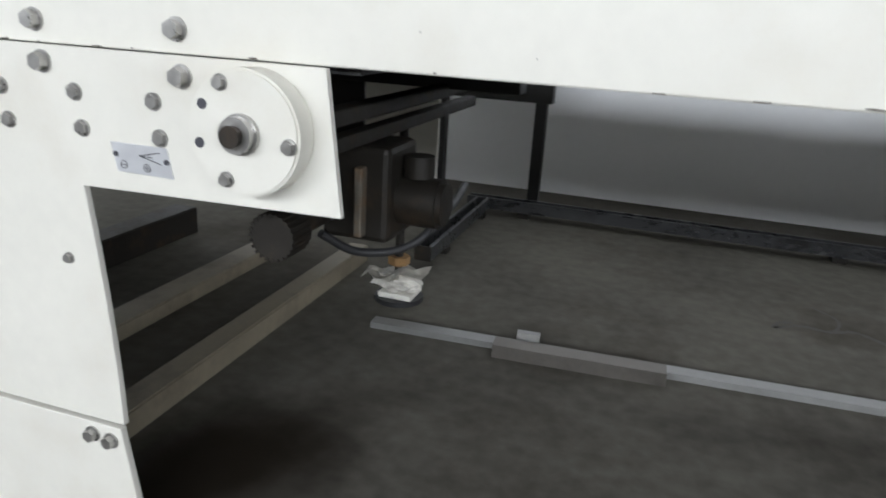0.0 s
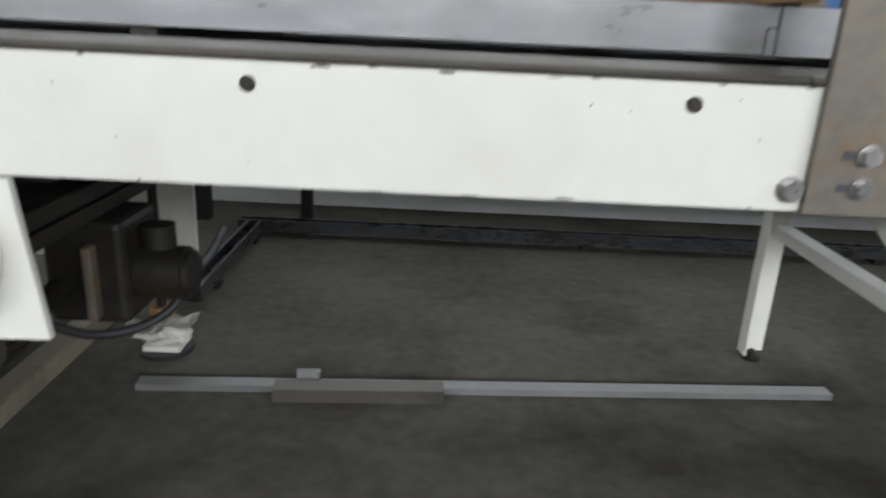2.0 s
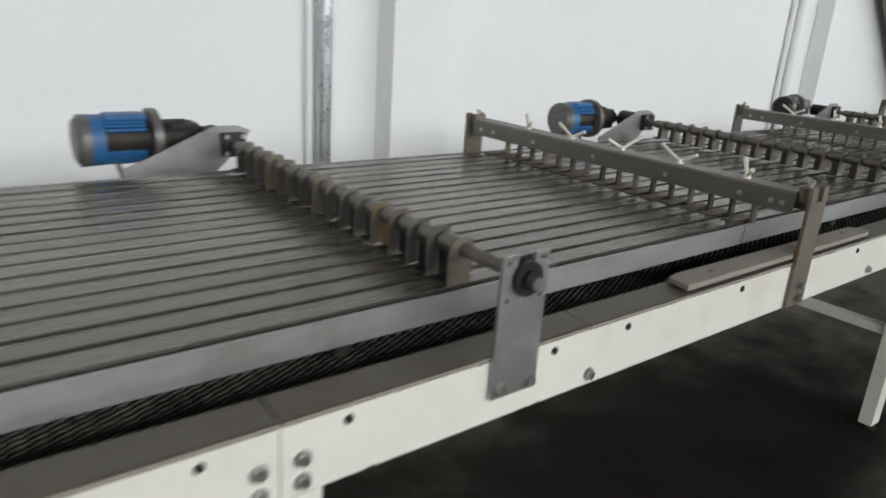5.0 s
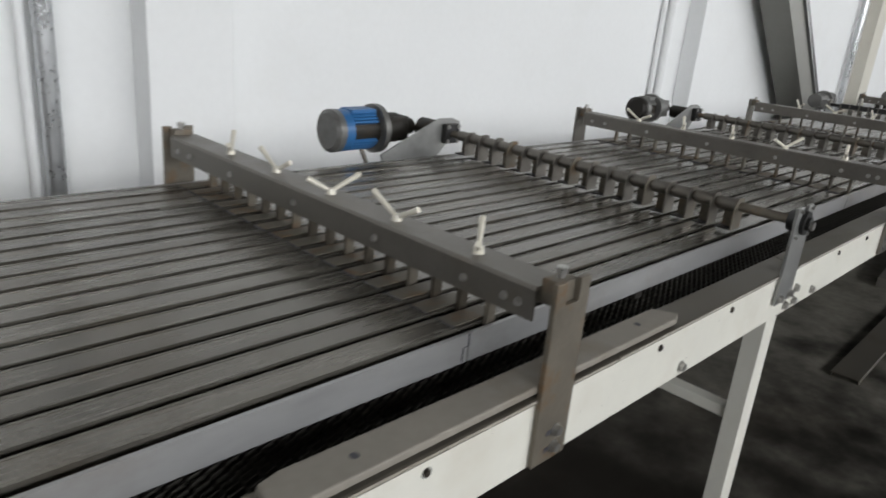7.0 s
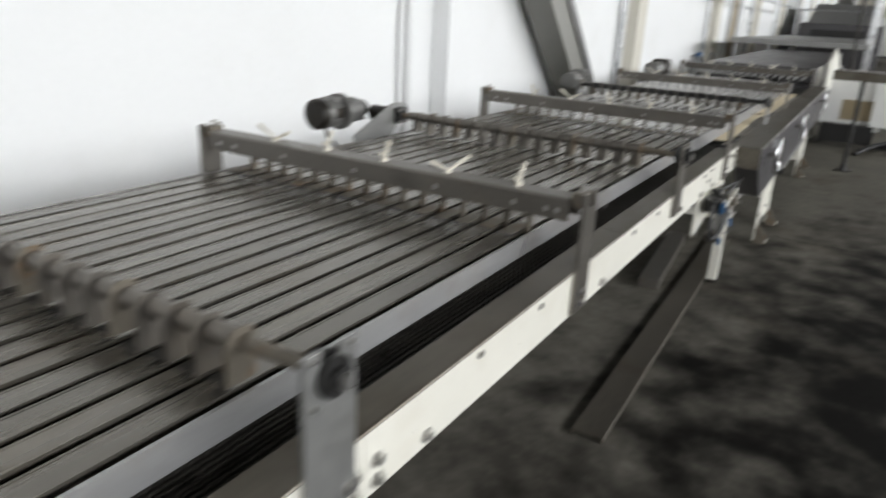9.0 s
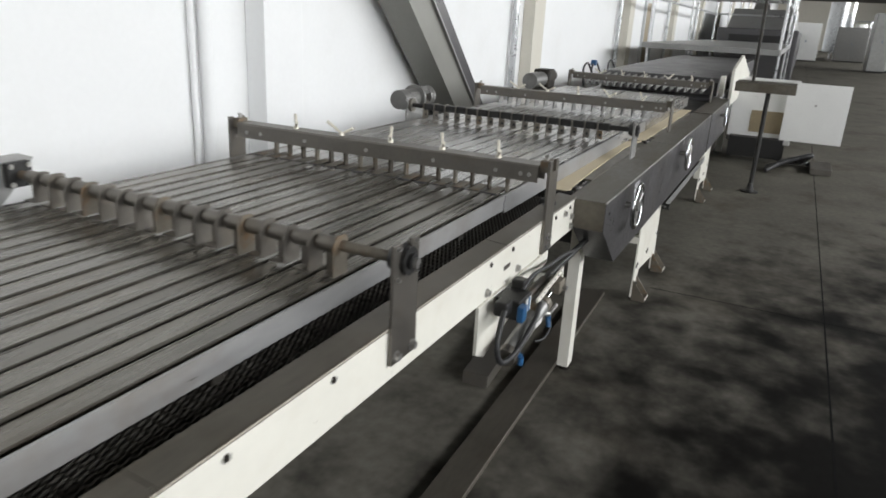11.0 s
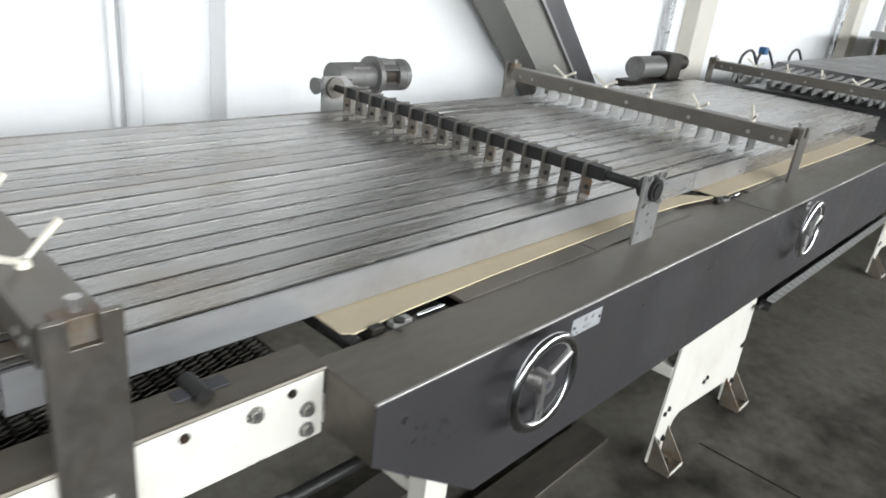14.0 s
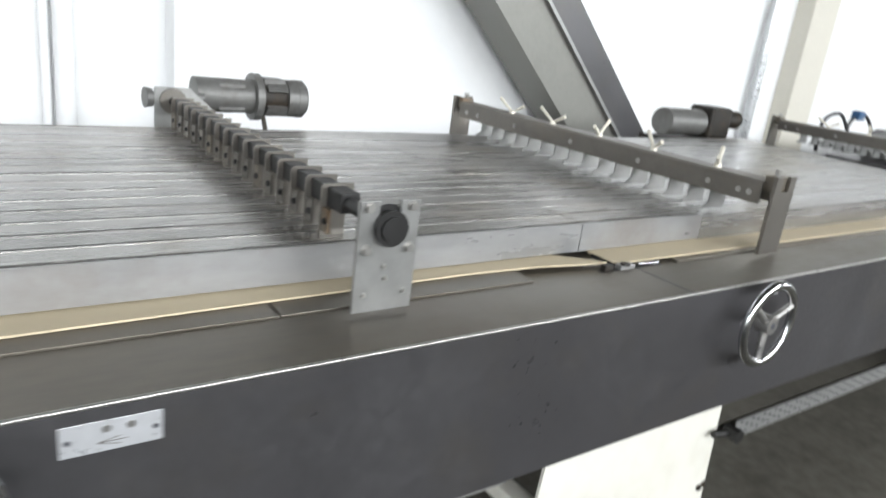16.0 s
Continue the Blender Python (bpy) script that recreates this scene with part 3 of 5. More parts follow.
# ---------------------------------------------------------------- comb bridges with gear motors
def gear_motor(parent, x_end, x_gear, y, z, paint, cap, flip=1):
    """A finned motor along x with its gearbox; flip -1 turns the fan to the other end."""
    s = flip
    r = 0.073 if paint is BLUE else 0.062
    L = abs(x_gear - x_end)
    # Dark barrel colour paints in the shade between the fins.
    body = part("motor_body", C((x_end + s * 0.07, y, z), (x_end + s * (L - 0.012), y, z), r - 0.015, 28), DARK, parent, "motor barrel coloured dark for the shade between the fins", round_=True)
    for k in range(36):
        a = 2 * math.pi * k / 36
        if abs(math.sin(a) - 1) < 0.08:
            continue
        c, sn = math.cos(a), math.sin(a)
        bm = B(min(x_end + s * 0.075, x_end + s * (L - 0.03)), max(x_end + s * 0.075, x_end + s * (L - 0.03)), -0.0038, 0.0038, r - 0.018, r)
        bmesh.ops.rotate(bm, verts=bm.verts, matrix=Matrix.Rotation(a, 3, "X"))
        bmesh.ops.translate(bm, verts=bm.verts, vec=(0, y, z))
        part("fin", bm, paint, body)
    cowl = cyl(bmesh.new(), (x_end + s * 0.012, y, z), (x_end + s * 0.072, y, z), r + 0.001, 28)
    part("fan_cowl", cowl, paint, parent, round_=True)
    part("cowl_rim", C((x_end + s * 0.011, y, z), (x_end + s * 0.036, y, z), r + 0.0025, 28), cap, parent, "dull grey fan cowl rim", round_=True)
    part("fan_grille", C((x_end, y, z), (x_end + s * 0.0125, y, z), r - 0.012 if s > 0 else r - 0.008, 28, r if s > 0 else r - 0.012), cap, parent, round_=True)
    part("motor_flange", C((x_end + s * (L - 0.012), y, z), (x_end + s * (L + 0.012), y, z), r + 0.016, 28), cap if paint is BLUE else paint, parent, round_=True)
    xg = x_end + s * (L + 0.013)
    g = part("gearbox", C((xg, y, z), (xg + s * 0.085, y, z), 0.055, 20), DARK if paint is BLUE else GREYM, parent, round_=True)
    part("gearbox_cover", B(min(xg + s * 0.03, xg + s * 0.12), max(xg + s * 0.03, xg + s * 0.12), y - 0.045, y + 0.045, z - 0.045, z + 0.045, 0.006), DARK if paint is BLUE else GREYM, g)
    part("top_cover", B(min(x_end + s * 0.08, x_end + s * (L - 0.02)), max(x_end + s * 0.08, x_end + s * (L - 0.02)), y - 0.036, y + 0.036, z + r - 0.018, z + r + 0.003, 0.004), paint, body)
    part("output_neck", C((xg + s * 0.12, y, z), (xg + s * 0.165, y, z), 0.030, 16), DARK, g, round_=True)


def comb_bridge(cx, foot_z, kind, near_y=-0.011, motor=(0.405, 0.19)):
    blue = kind == "blue"
    cb = thing("comb_bridge", (cx, near_y, foot_z), {"blue": "rusty comb shaft across the lanes with blue gear motor", "grey": "dusty comb shaft across the lanes with grey gear motor", "black": "black shaft with steel comb plates and a grey gear motor"}[kind], "comb bridge", "comb bridges over the lanes")
    h, zt, sz = 0.0535, 1.089, 1.046
    part("end_plate", P([(cx - h, foot_z), (cx + h, foot_z), (cx + h, zt), (cx + 0.019, zt), (cx + 0.019, zt - 0.026), (cx - 0.019, zt - 0.026), (cx - 0.019, zt), (cx - h, zt)], "y", near_y, near_y + 0.008, 0.001), GALV if kind != "grey" else STEEL, cb, "galvanised end plate")
    if kind == "black":
        part("bearing", cyl(C((cx, near_y - 0.010, sz), (cx, near_y - 0.0005, sz), 0.029, 28), (cx, near_y - 0.014, sz), (cx, near_y - 0.010, sz), 0.020, 20), BLACK, cb, "black bearing cap", round_=True)
    else:
        b = part("bearing", cyl(C((cx, near_y - 0.010, sz), (cx, near_y - 0.0005, sz), 0.031, 24), (cx, near_y - 0.018, sz), (cx, near_y - 0.010, sz), 0.017, 18), BLACK, cb, "black bearing housing", round_=True)
        part("shaft_end", C((cx + 0.004, near_y - 0.026, sz - 0.004), (cx + 0.004, near_y - 0.018, sz - 0.004), 0.012, 6), ZINC, b)
    part("bearing_back", C((cx, near_y + 0.0085, sz), (cx, near_y + 0.034, sz), 0.036, 20, 0.026), BLACK, cb, round_=True)
    for dx in (-0.038, 0.038):
        for dz in (-0.034, 0.034):
            part("plate_bolt", bolt(bmesh.new(), cx + dx, near_y, sz + dz, 0.007 if kind == "black" else 0.004, 0.008), ZINC, cb)
    if foot_z < 0.86:
        for dx in (-0.034, 0.034):
            part("plate_bolt", bolt(bmesh.new(), cx + dx, near_y, foot_z + 0.018, 0.010, 0.011), ZINC, cb)
    else:
        for dx, dz in ((-0.036, 0.03), (0.036, 0.03), (0.0, 0.055), (-0.004, 0.075)):
            part("plate_bolt", bolt(bmesh.new(), cx + dx, near_y, foot_z + dz, 0.0035, 0.004), ZINC, cb)
    shaft = part("shaft", C((cx, near_y + 0.034, sz), (cx, 1.275, sz), 0.0125, 18), BLACK if kind == "black" else RUSTY, cb, "black round shaft" if kind == "black" else "rust stained round shaft", round_=True)
    rng = random.Random(int(cx * 100))
    tooth_mat = COMBM if blue else STEEL
    for k in range(LANES):
        y = LANE_Y0 + 0.026 + k * PITCH
        if kind == "black":
            part("comb_plate", P([(cx - 0.026, 0.972), (cx + 0.022, 0.972), (cx + 0.022, 1.030), (cx + 0.036, 1.030), (cx + 0.036, 1.068), (cx - 0.020, 1.068), (cx - 0.026, 1.062)], "y", y - 0.0025, y + 0.0025), tooth_mat, cb)
            part("comb_tab", B(cx - 0.024, cx - 0.020, y - 0.030, y - 0.003, 0.985, 1.028), tooth_mat if k % 5 else RUSTY, cb)
            part("comb_block", B(cx - 0.016, cx + 0.020, y - 0.058, y - 0.0035, 1.029, 1.064, 0.002), BLACK, cb)
            bm = bmesh.new()
            bolt(bm, cx - 0.024, y - 0.018, 1.006, 0.005, 0.005, (-1, 0, 0))
            part("tab_bolt", bm, BLACK, cb)
        else:
            part("comb_collar", C((cx, y - 0.0265, sz), (cx, y + 0.026, sz), 0.0185, 16), STEEL, cb, round_=True)
            foot = 0.977 + rng.uniform(0, 0.008)
            ear = 0.022 + rng.uniform(0, 0.006)
            part("comb_tooth", P([(cx - 0.034, foot), (cx + 0.020, foot), (cx + 0.024, sz), (cx + 0.018, sz + ear - 0.004), (cx + 0.008, sz + ear), (cx - 0.016, sz + ear), (cx - 0.028, sz + 0.012), (cx - 0.034, sz - 0.004)], "y", y - 0.0325, y - 0.0285), STEEL if k % 4 else RUSTY, cb)
            # First comb's wide black webs stand in for the shaded openings between teeth.
            part("comb_web", B(cx - 0.010, cx - 0.006, y - 0.0283, y + (0.030 if blue and cx < 5 else 0.004), foot + 0.003, sz), (RUST if k % 7 == 3 else BLACK) if blue and cx < 5 else tooth_mat, cb)
            part("web_foot", B(cx - 0.036, cx - 0.0102, y - 0.0283, y + 0.010, foot + 0.001, foot + 0.005), BLACK if blue else tooth_mat, cb)
    # drive on the far side
    if kind != "black":
        part("motor_bracket", P([(cx - 0.30, 0.913), (cx - 0.10, 0.913), (cx + 0.03, 1.04), (cx + 0.06, 1.085), (cx + 0.02, 1.10), (cx - 0.05, 1.10), (cx - 0.32, 0.985)], "y", 1.277, 1.285), GALV, cb, "pale galvanised bracket plate")
        bl = part("bearing_block", B(cx - 0.036, cx + 0.036, 1.250, 1.276, sz - 0.036, sz + 0.036, 0.004), BLACK, cb, "black flanged bearing")
        for dy, dz in ((1.2495, -0.026), (1.2495, 0.026)):
            for dx in (-0.026, 0.026):
                part("flange_bolt", bolt(bmesh.new(), cx + dx, dy, sz + dz, 0.006, 0.006), ZINC, bl)
        if blue:
            gear_motor(cb, cx - motor[0], cx - motor[1], 1.43, 1.048, BLUE, GREYM)
            part("drive_flange", C((cx - 0.02, 1.288, sz), (cx - 0.02, 1.40, sz), 0.04, 18), DARK, cb, round_=True)
            part("motor_prop", tube(bmesh.new(), [(cx - 0.30, 1.43, 1.0), (cx - 0.28, 1.40, 0.913)], 0.008), STEEL, cb, round_=True)
        else:
            gear_motor(cb, cx - 0.40, cx - 0.24, 1.43, 1.065, GREYM, DARK)
            part("drive_flange", C((cx - 0.03, 1.288, sz), (cx - 0.03, 1.40, sz), 0.035, 18), DARK, cb, round_=True)
            part("motor_cable", tube(bmesh.new(), curve_points([(cx - 0.33, 1.43, 1.0), (cx - 0.34, 1.40, 0.96), (cx - 0.30, 1.37, 0.914)]), 0.007), BLACK, cb, round_=True)
    else:
        part("far_plate", P([(cx - 0.05, 0.913), (cx + 0.10, 0.913), (cx + 0.16, 0.99), (cx + 0.05, 1.085), (cx - 0.05, 1.085)], "y", 1.277, 1.285), GALV, cb)
        part("hand_knob", cyl(C((cx - 0.055, 1.29, 1.052), (cx + 0.10, 1.31, 1.055), 0.014, 14), (cx - 0.075, 1.288, 1.052), (cx - 0.055, 1.29, 1.052), 0.030, 18, 0.026), GREYM, cb, "round knob", round_=True)
        part("far_bearing", C((cx, 1.262, sz), (cx, 1.276, sz), 0.038, 20), STEEL, cb, round_=True)
        gear_motor(cb, cx + 0.475, cx + 0.30, 1.42, 1.052, GREYM, GREYM, -1)
        part("gear_housing", C((cx + 0.10, 1.42, 1.052), (cx + 0.22, 1.42, 1.052), 0.056, 24), GREYM, cb, round_=True)
        part("motor_prop", tube(bmesh.new(), [(cx + 0.33, 1.42, 1.0), (cx + 0.33, 1.36, 0.913)], 0.008), STEEL, cb, round_=True)
    return cb


comb_bridge(COMB_X[0], 0.827, "blue")
comb_bridge(COMB_X[1], 0.827, "blue", motor=(0.445, 0.235))
comb_bridge(COMB_X[2], 0.818, "grey")
comb_bridge(COMB_X[3], 0.9075, "black", -0.008)


# small loose deflector plate on the ledge
def ledge_pad():
    p = thing("ledge_pad", (5.66, 0.03, 0.9150), "dusty pale pad plate lying on the rail ledge", "pad plate")
    part("plate", P([(5.195, 0.001), (6.12, 0.001), (6.145, 0.012), (6.12, 0.060), (5.24, 0.068), (5.205, 0.060)], "z", 0.9150, 0.929, 0.003), PADM, p)
    for x in (5.33, 6.02):
        part("countersunk_hole", C((x, 0.034, 0.9285), (x, 0.034, 0.9294), 0.007, 14), INK, p)


ledge_pad()


# ---------------------------------------------------------------- drive end with cream side plate
def drive_end():
    d = thing("drive_unit", (2.4, 0.0, 0.0), "cream painted drive housing with bearing disc and bolts under the rail", "drive unit")
    pts = [(1.2, 0.776), (1.2, 0.226), (2.490, 0.226)]
    # leg edge curves in towards the top
    for k in range(13):
        t = k / 12
        pts.append((2.494 - 0.026 * t ** 1.8, 0.226 + 0.369 * t))
    pts += [(2.852, 0.603), (2.832, 0.776)]
    plate = part("side_plate", P(pts, "y", -0.010, 0.0, 0.001), CREAM, d)
    base = part("base_plate", P([(1.2, 0.0), (2.525, 0.0), (2.492, 0.222), (1.2, 0.222)], "y", -0.016, -0.004, 0.0015), CREAM, d, "chipped cream base plate")
    for x in (1.25, 2.407, 2.627):
        part("rail_bolt", bolt(bmesh.new(), x, 0.0, 0.806, 0.0115, 0.014), ZINC, d)
    for x, z, r in ((2.423, 0.755, 0.0115), (2.638, 0.752, 0.0115), (2.346, 0.718, 0.009), (2.471, 0.720, 0.009), (2.594, 0.718, 0.009), (2.352, 0.673, 0.009), (2.478, 0.674, 0.009), (2.600, 0.673, 0.009), (2.428, 0.485, 0.0065)):
        part("bolt", bolt(bmesh.new(), x, -0.010, z, r, 0.014 if r > 0.009 else 0.007), ZINC, plate)
    for x, z in ((2.438, 0.202), (2.472, 0.198)):
        part("bolt", bolt(bmesh.new(), x, -0.016, z, 0.010, 0.012), ZINC, base)
    hx, hz = 2.744, 0.698
    bm = C((hx, -0.046, hz), (hx, -0.010, hz), 0.074, 48)
    bmesh.ops.bevel(bm, geom=[e for e in bm.edges if len(e.link_faces) == 2 and abs(e.verts[0].co.y - e.verts[1].co.y) < 1e-5], offset=0.003, segments=2, affect="EDGES")
    disc = part("bearing_disc", bm, CREAM, d, round_=True)
    part("hub_ring", cyl(C((hx, -0.052, hz), (hx, -0.046, hz), 0.024, 24), (hx, -0.062, hz), (hx, -0.052, hz), 0.021, 24), ZINC, disc, round_=True)
    part("shaft_stub", C((hx, -0.072, hz), (hx, -0.062, hz), 0.013, 20, 0.0118), DARK, disc, round_=True)
    for a, r in ((115, 0.062), (-8, 0.062), (-112, 0.060)):
        part("bolt", bolt(bmesh.new(), hx + r * math.cos(radians(a)), -0.046, hz + r * math.sin(radians(a)), 0.0075, 0.008), ZINC, disc)
    for a in (150, 195):
        part("screw_hole", C((hx + 0.060 * math.cos(radians(a)), -0.0465, hz + 0.060 * math.sin(radians(a))), (hx + 0.060 * math.cos(radians(a)), -0.043, hz + 0.060 * math.sin(radians(a))), 0.0065, 12), INK, disc)
    lab = part("instruction_label", P([(2.522, 0.661), (2.609, 0.661), (2.617, 0.622), (2.530, 0.623)], "y", -0.0115, -0.0102), PLATEM, d, "small engraved pictogram label")
    for x, z in ((2.541, 0.633), (2.577, 0.632)):
        ring = bmesh.new()
        for k in range(14):
            a0, a1 = 2 * math.pi * k / 14, 2 * math.pi * (k + 1) / 14
            tube(ring, [(x + 0.005 * math.cos(a0), -0.0120, z + 0.005 * math.sin(a0)), (x + 0.005 * math.cos(a1), -0.0120, z + 0.005 * math.sin(a1))], 0.0005, 4)
        part("mark", ring, INK, lab)
        part("mark", B(x - 0.0028, x + 0.0028, -0.0124, -0.0117, z - 0.0005, z + 0.0005), INK, lab)
    part("mark", B(2.5765, 2.5775, -0.0124, -0.0117, 0.629, 0.635), INK, lab)
    for a, b in (((2.566, 0.647), (2.598, 0.654)), ((2.566, 0.647), (2.600, 0.639)), ((2.566, 0.647), (2.587, 0.6465))):
        part("mark", tube(bmesh.new(), [(a[0], -0.0120, a[1]), (b[0], -0.0120, b[1])], 0.0006, 4), INK, lab)
    for x, z in ((2.529, 0.646), (2.608, 0.643)):
        part("rivet", C((x, -0.0130, z), (x, -0.0115, z), 0.0036, 10), INK, lab)
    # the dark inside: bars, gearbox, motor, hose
    # Two black panels added to keep the housing's inside in shade.
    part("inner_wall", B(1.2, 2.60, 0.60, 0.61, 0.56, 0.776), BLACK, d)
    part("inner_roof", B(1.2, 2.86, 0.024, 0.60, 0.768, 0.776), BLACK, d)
    part("cross_bar", B(2.70, 2.73, 0.03, 1.00, 0.628, 0.652, 0.003), DARK, d)
    part("cross_bar", B(2.76, 2.79, 0.03, 1.00, 0.690, 0.714, 0.003), DARK, d)
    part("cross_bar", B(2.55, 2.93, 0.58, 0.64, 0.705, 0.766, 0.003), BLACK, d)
    part("drive_gearbox", B(2.63, 2.76, 0.36, 0.50, 0.445, 0.62, 0.012), DARK, d, "greasy dark gearbox")
    part("drive_motor", cyl(C((2.76, 0.43, 0.515), (2.835, 0.43, 0.515), 0.046, 20), (2.835, 0.43, 0.515), (2.845, 0.43, 0.515), 0.040, 20), DARK, d, round_=True)
    part("gearbox_flange", C((2.79, 0.43, 0.561), (2.79, 0.43, 0.60), 0.028, 18), DARK, d, round_=True)
    part("gearbox_rib", B(2.705, 2.72, 0.335, 0.359, 0.46, 0.585, 0.003), RUSTY, d)
    kn = part("adjusting_wheel", C((2.650, 0.16, 0.500), (2.650, 0.22, 0.500), 0.037, 24), DARK, d, "knurled dark adjusting wheel", round_=True)
    for k in range(24):
        a = 2 * math.pi * k / 24
        part("knurl", C((2.650 + 0.037 * math.cos(a), 0.158, 0.500 + 0.037 * math.sin(a)), (2.650 + 0.037 * math.cos(a), 0.215, 0.500 + 0.037 * math.sin(a)), 0.0032, 6), DARK, kn)
    part("adjusting_spindle", C((2.650, 0.22, 0.500), (2.650, 0.36, 0.500), 0.02, 14), DARK, d, round_=True)
    part("hose", tube(bmesh.new(), curve_points([(2.66, 0.30, 0.47), (2.70, 0.36, 0.425), (2.76, 0.42, 0.42), (2.80, 0.47, 0.45), (2.79, 0.50, 0.50)]), 0.008), RUBBER, d, "black rubber hose", round_=True)
    part("hose", tube(bmesh.new(), curve_points([(2.80, 0.50, 0.47), (2.76, 0.75, 0.43), (2.73, 0.95, 0.43)]), 0.010), RUBBER, d, round_=True)
    # far side plate
    part("far_plate", B(1.2, 2.52, 1.34, 1.352, 0.20, 0.776), CREAM, d)
    return d


drive_end()


def floor_beam(x0, y0, x1, y1, w, h, mat, label):
    d = Vector((x1 - x0, y1 - y0, 0)).normalized()
    n = Vector((-d.y, d.x, 0)) * w / 2
    a, b = Vector((x0, y0, 0)), Vector((x1, y1, 0))
    bm = prism(bmesh.new(), [((a - n).x, (a - n).y), ((b - n).x, (b - n).y), ((b + n).x, (b + n).y), ((a + n).x, (a + n).y)], "z", 0.0, h)
    bmesh.ops.bevel(bm, geom=bm.edges[:], offset=0.004, segments=2, affect="EDGES")
    return solid("floor_beam", bm, mat, label, "beam", "beams on the floor under the drive")


floor_beam(2.245, 0.03, 2.228, 1.40, 0.070, 0.060, TANBAR, "grimy tan box beam lying on the floor")
floor_beam(1.908, 0.03, 1.912, 1.40, 0.090, 0.046, TANBAR, "grimy tan flat box beam lying on the floor")
# Third box is added to fill in the dark band under the machine.
floor_beam(1.50, 0.03, 1.50, 1.40, 0.10, 0.10, DARK, "dark box on the floor standing in for the dark machine underside")


def floor_frame():
    f = thing("floor_frame", (4.3, 2.0, 0.0), "bright edged steel channel frame lying on the floor by the wall", "steel frame")

    def rail(name, outline, axis, a0, a1):
        part(name, P(outline, axis, a0, a1), CHANNEL, f)

    def section(c):
        # lipped channel, open at the top
        return [(c - 0.032, 0.022), (c + 0.032, 0.022), (c + 0.032, 0.072), (c + 0.020, 0.072), (c + 0.020, 0.069), (c + 0.029, 0.069), (c + 0.029, 0.026), (c - 0.029, 0.026), (c - 0.029, 0.069), (c - 0.020, 0.069), (c - 0.020, 0.072), (c - 0.032, 0.072)]
    rail("long_channel", section(2.268), "x", 2.38, 6.6)
    rail("short_channel", section(2.452), "y", 1.445, 2.234)
    part("end_cap", B(2.421, 2.483, 1.440, 1.4445, 0.020, 0.074), DARK, f)
    for x in (2.62, 3.9, 5.2, 6.4):
        part("support_clip", B(x, x + 0.05, 2.225, 2.31, 0.0, 0.0215), DARK, f)
    part("support_clip", B(2.43, 2.49, 1.60, 1.65, 0.0, 0.0215), DARK, f)
    part("support_clip", B(2.43, 2.49, 2.12, 2.17, 0.0, 0.0215), DARK, f)


floor_frame()


def wall_stand():
    w = thing("wall_stand", (2.4, 2.47, 0.0), "black steel stand on the floor in front of the white wall", "stand")
    part("post", B(2.115, 2.185, 2.44, 2.50, 0.0, 0.489, 0.002), BLACK, w)
    part("post", B(2.615, 2.667, 2.44, 2.49, 0.0, 0.489, 0.002), BLACK, w)
    part("top_bar", B(2.05, 2.69, 2.435, 2.505, 0.4895, 0.66, 0.003), BLACK, w)


wall_stand()


def machine_foot():
    f = thing("levelling_pad", (2.49, 1.12, 0.0), "grimy levelling foot wrapped in torn paper on the floor", "machine foot")
    part("rubber_base", C((2.49, 1.13, 0.0), (2.49, 1.13, 0.016), 0.075, 24), RUBBER, f, round_=True)
    part("pad_block", B(2.44, 2.545, 1.08, 1.165, 0.0165, 0.034, 0.002), CREAM, f)
    bm = bmesh.new()
    bmesh.ops.create_icosphere(bm, subdivisions=3, radius=1.0)
    for v in bm.verts:
        k = 1 + 0.35 * noise.noise(v.co * 3.1) + 0.16 * noise.noise(v.co * 9.0)
        v.co = Vector((2.49 + v.co.x * 0.078 * k, 1.12 + v.co.y * 0.055 * k, 0.064 + v.co.z * 0.032 * k))
    part("torn_paper", bm, RAG, f, "torn soiled paper wrapping")
    bm = bmesh.new()
    n = 8
    grid = [[bm.verts.new((2.40 + 0.19 * i / n, 1.035 + 0.035 * j, 0.088 + 0.012 * math.sin(i * 1.3 + j) + 0.016 * noise.noise(Vector((i * 0.7, j * 0.9, 0))) + 0.03 * i / n)) for j in range(4)] for i in range(n + 1)]
    for i in range(n):
        for j in range(3):
            bm.faces.new((grid[i][j], grid[i + 1][j], grid[i + 1][j + 1], grid[i][j + 1]))
    bmesh.ops.solidify(bm, geom=bm.faces[:], thickness=0.008)
    part("bracket_plate", bm, RAG, f)
    part("spindle", C((2.49, 1.12, 0.08), (2.49, 1.12, 0.56), 0.013, 12), DARK, f, round_=True)
    part("spindle_nut", C((2.49, 1.12, 0.12), (2.49, 1.12, 0.145), 0.034, 6), RUST, f)


machine_foot()


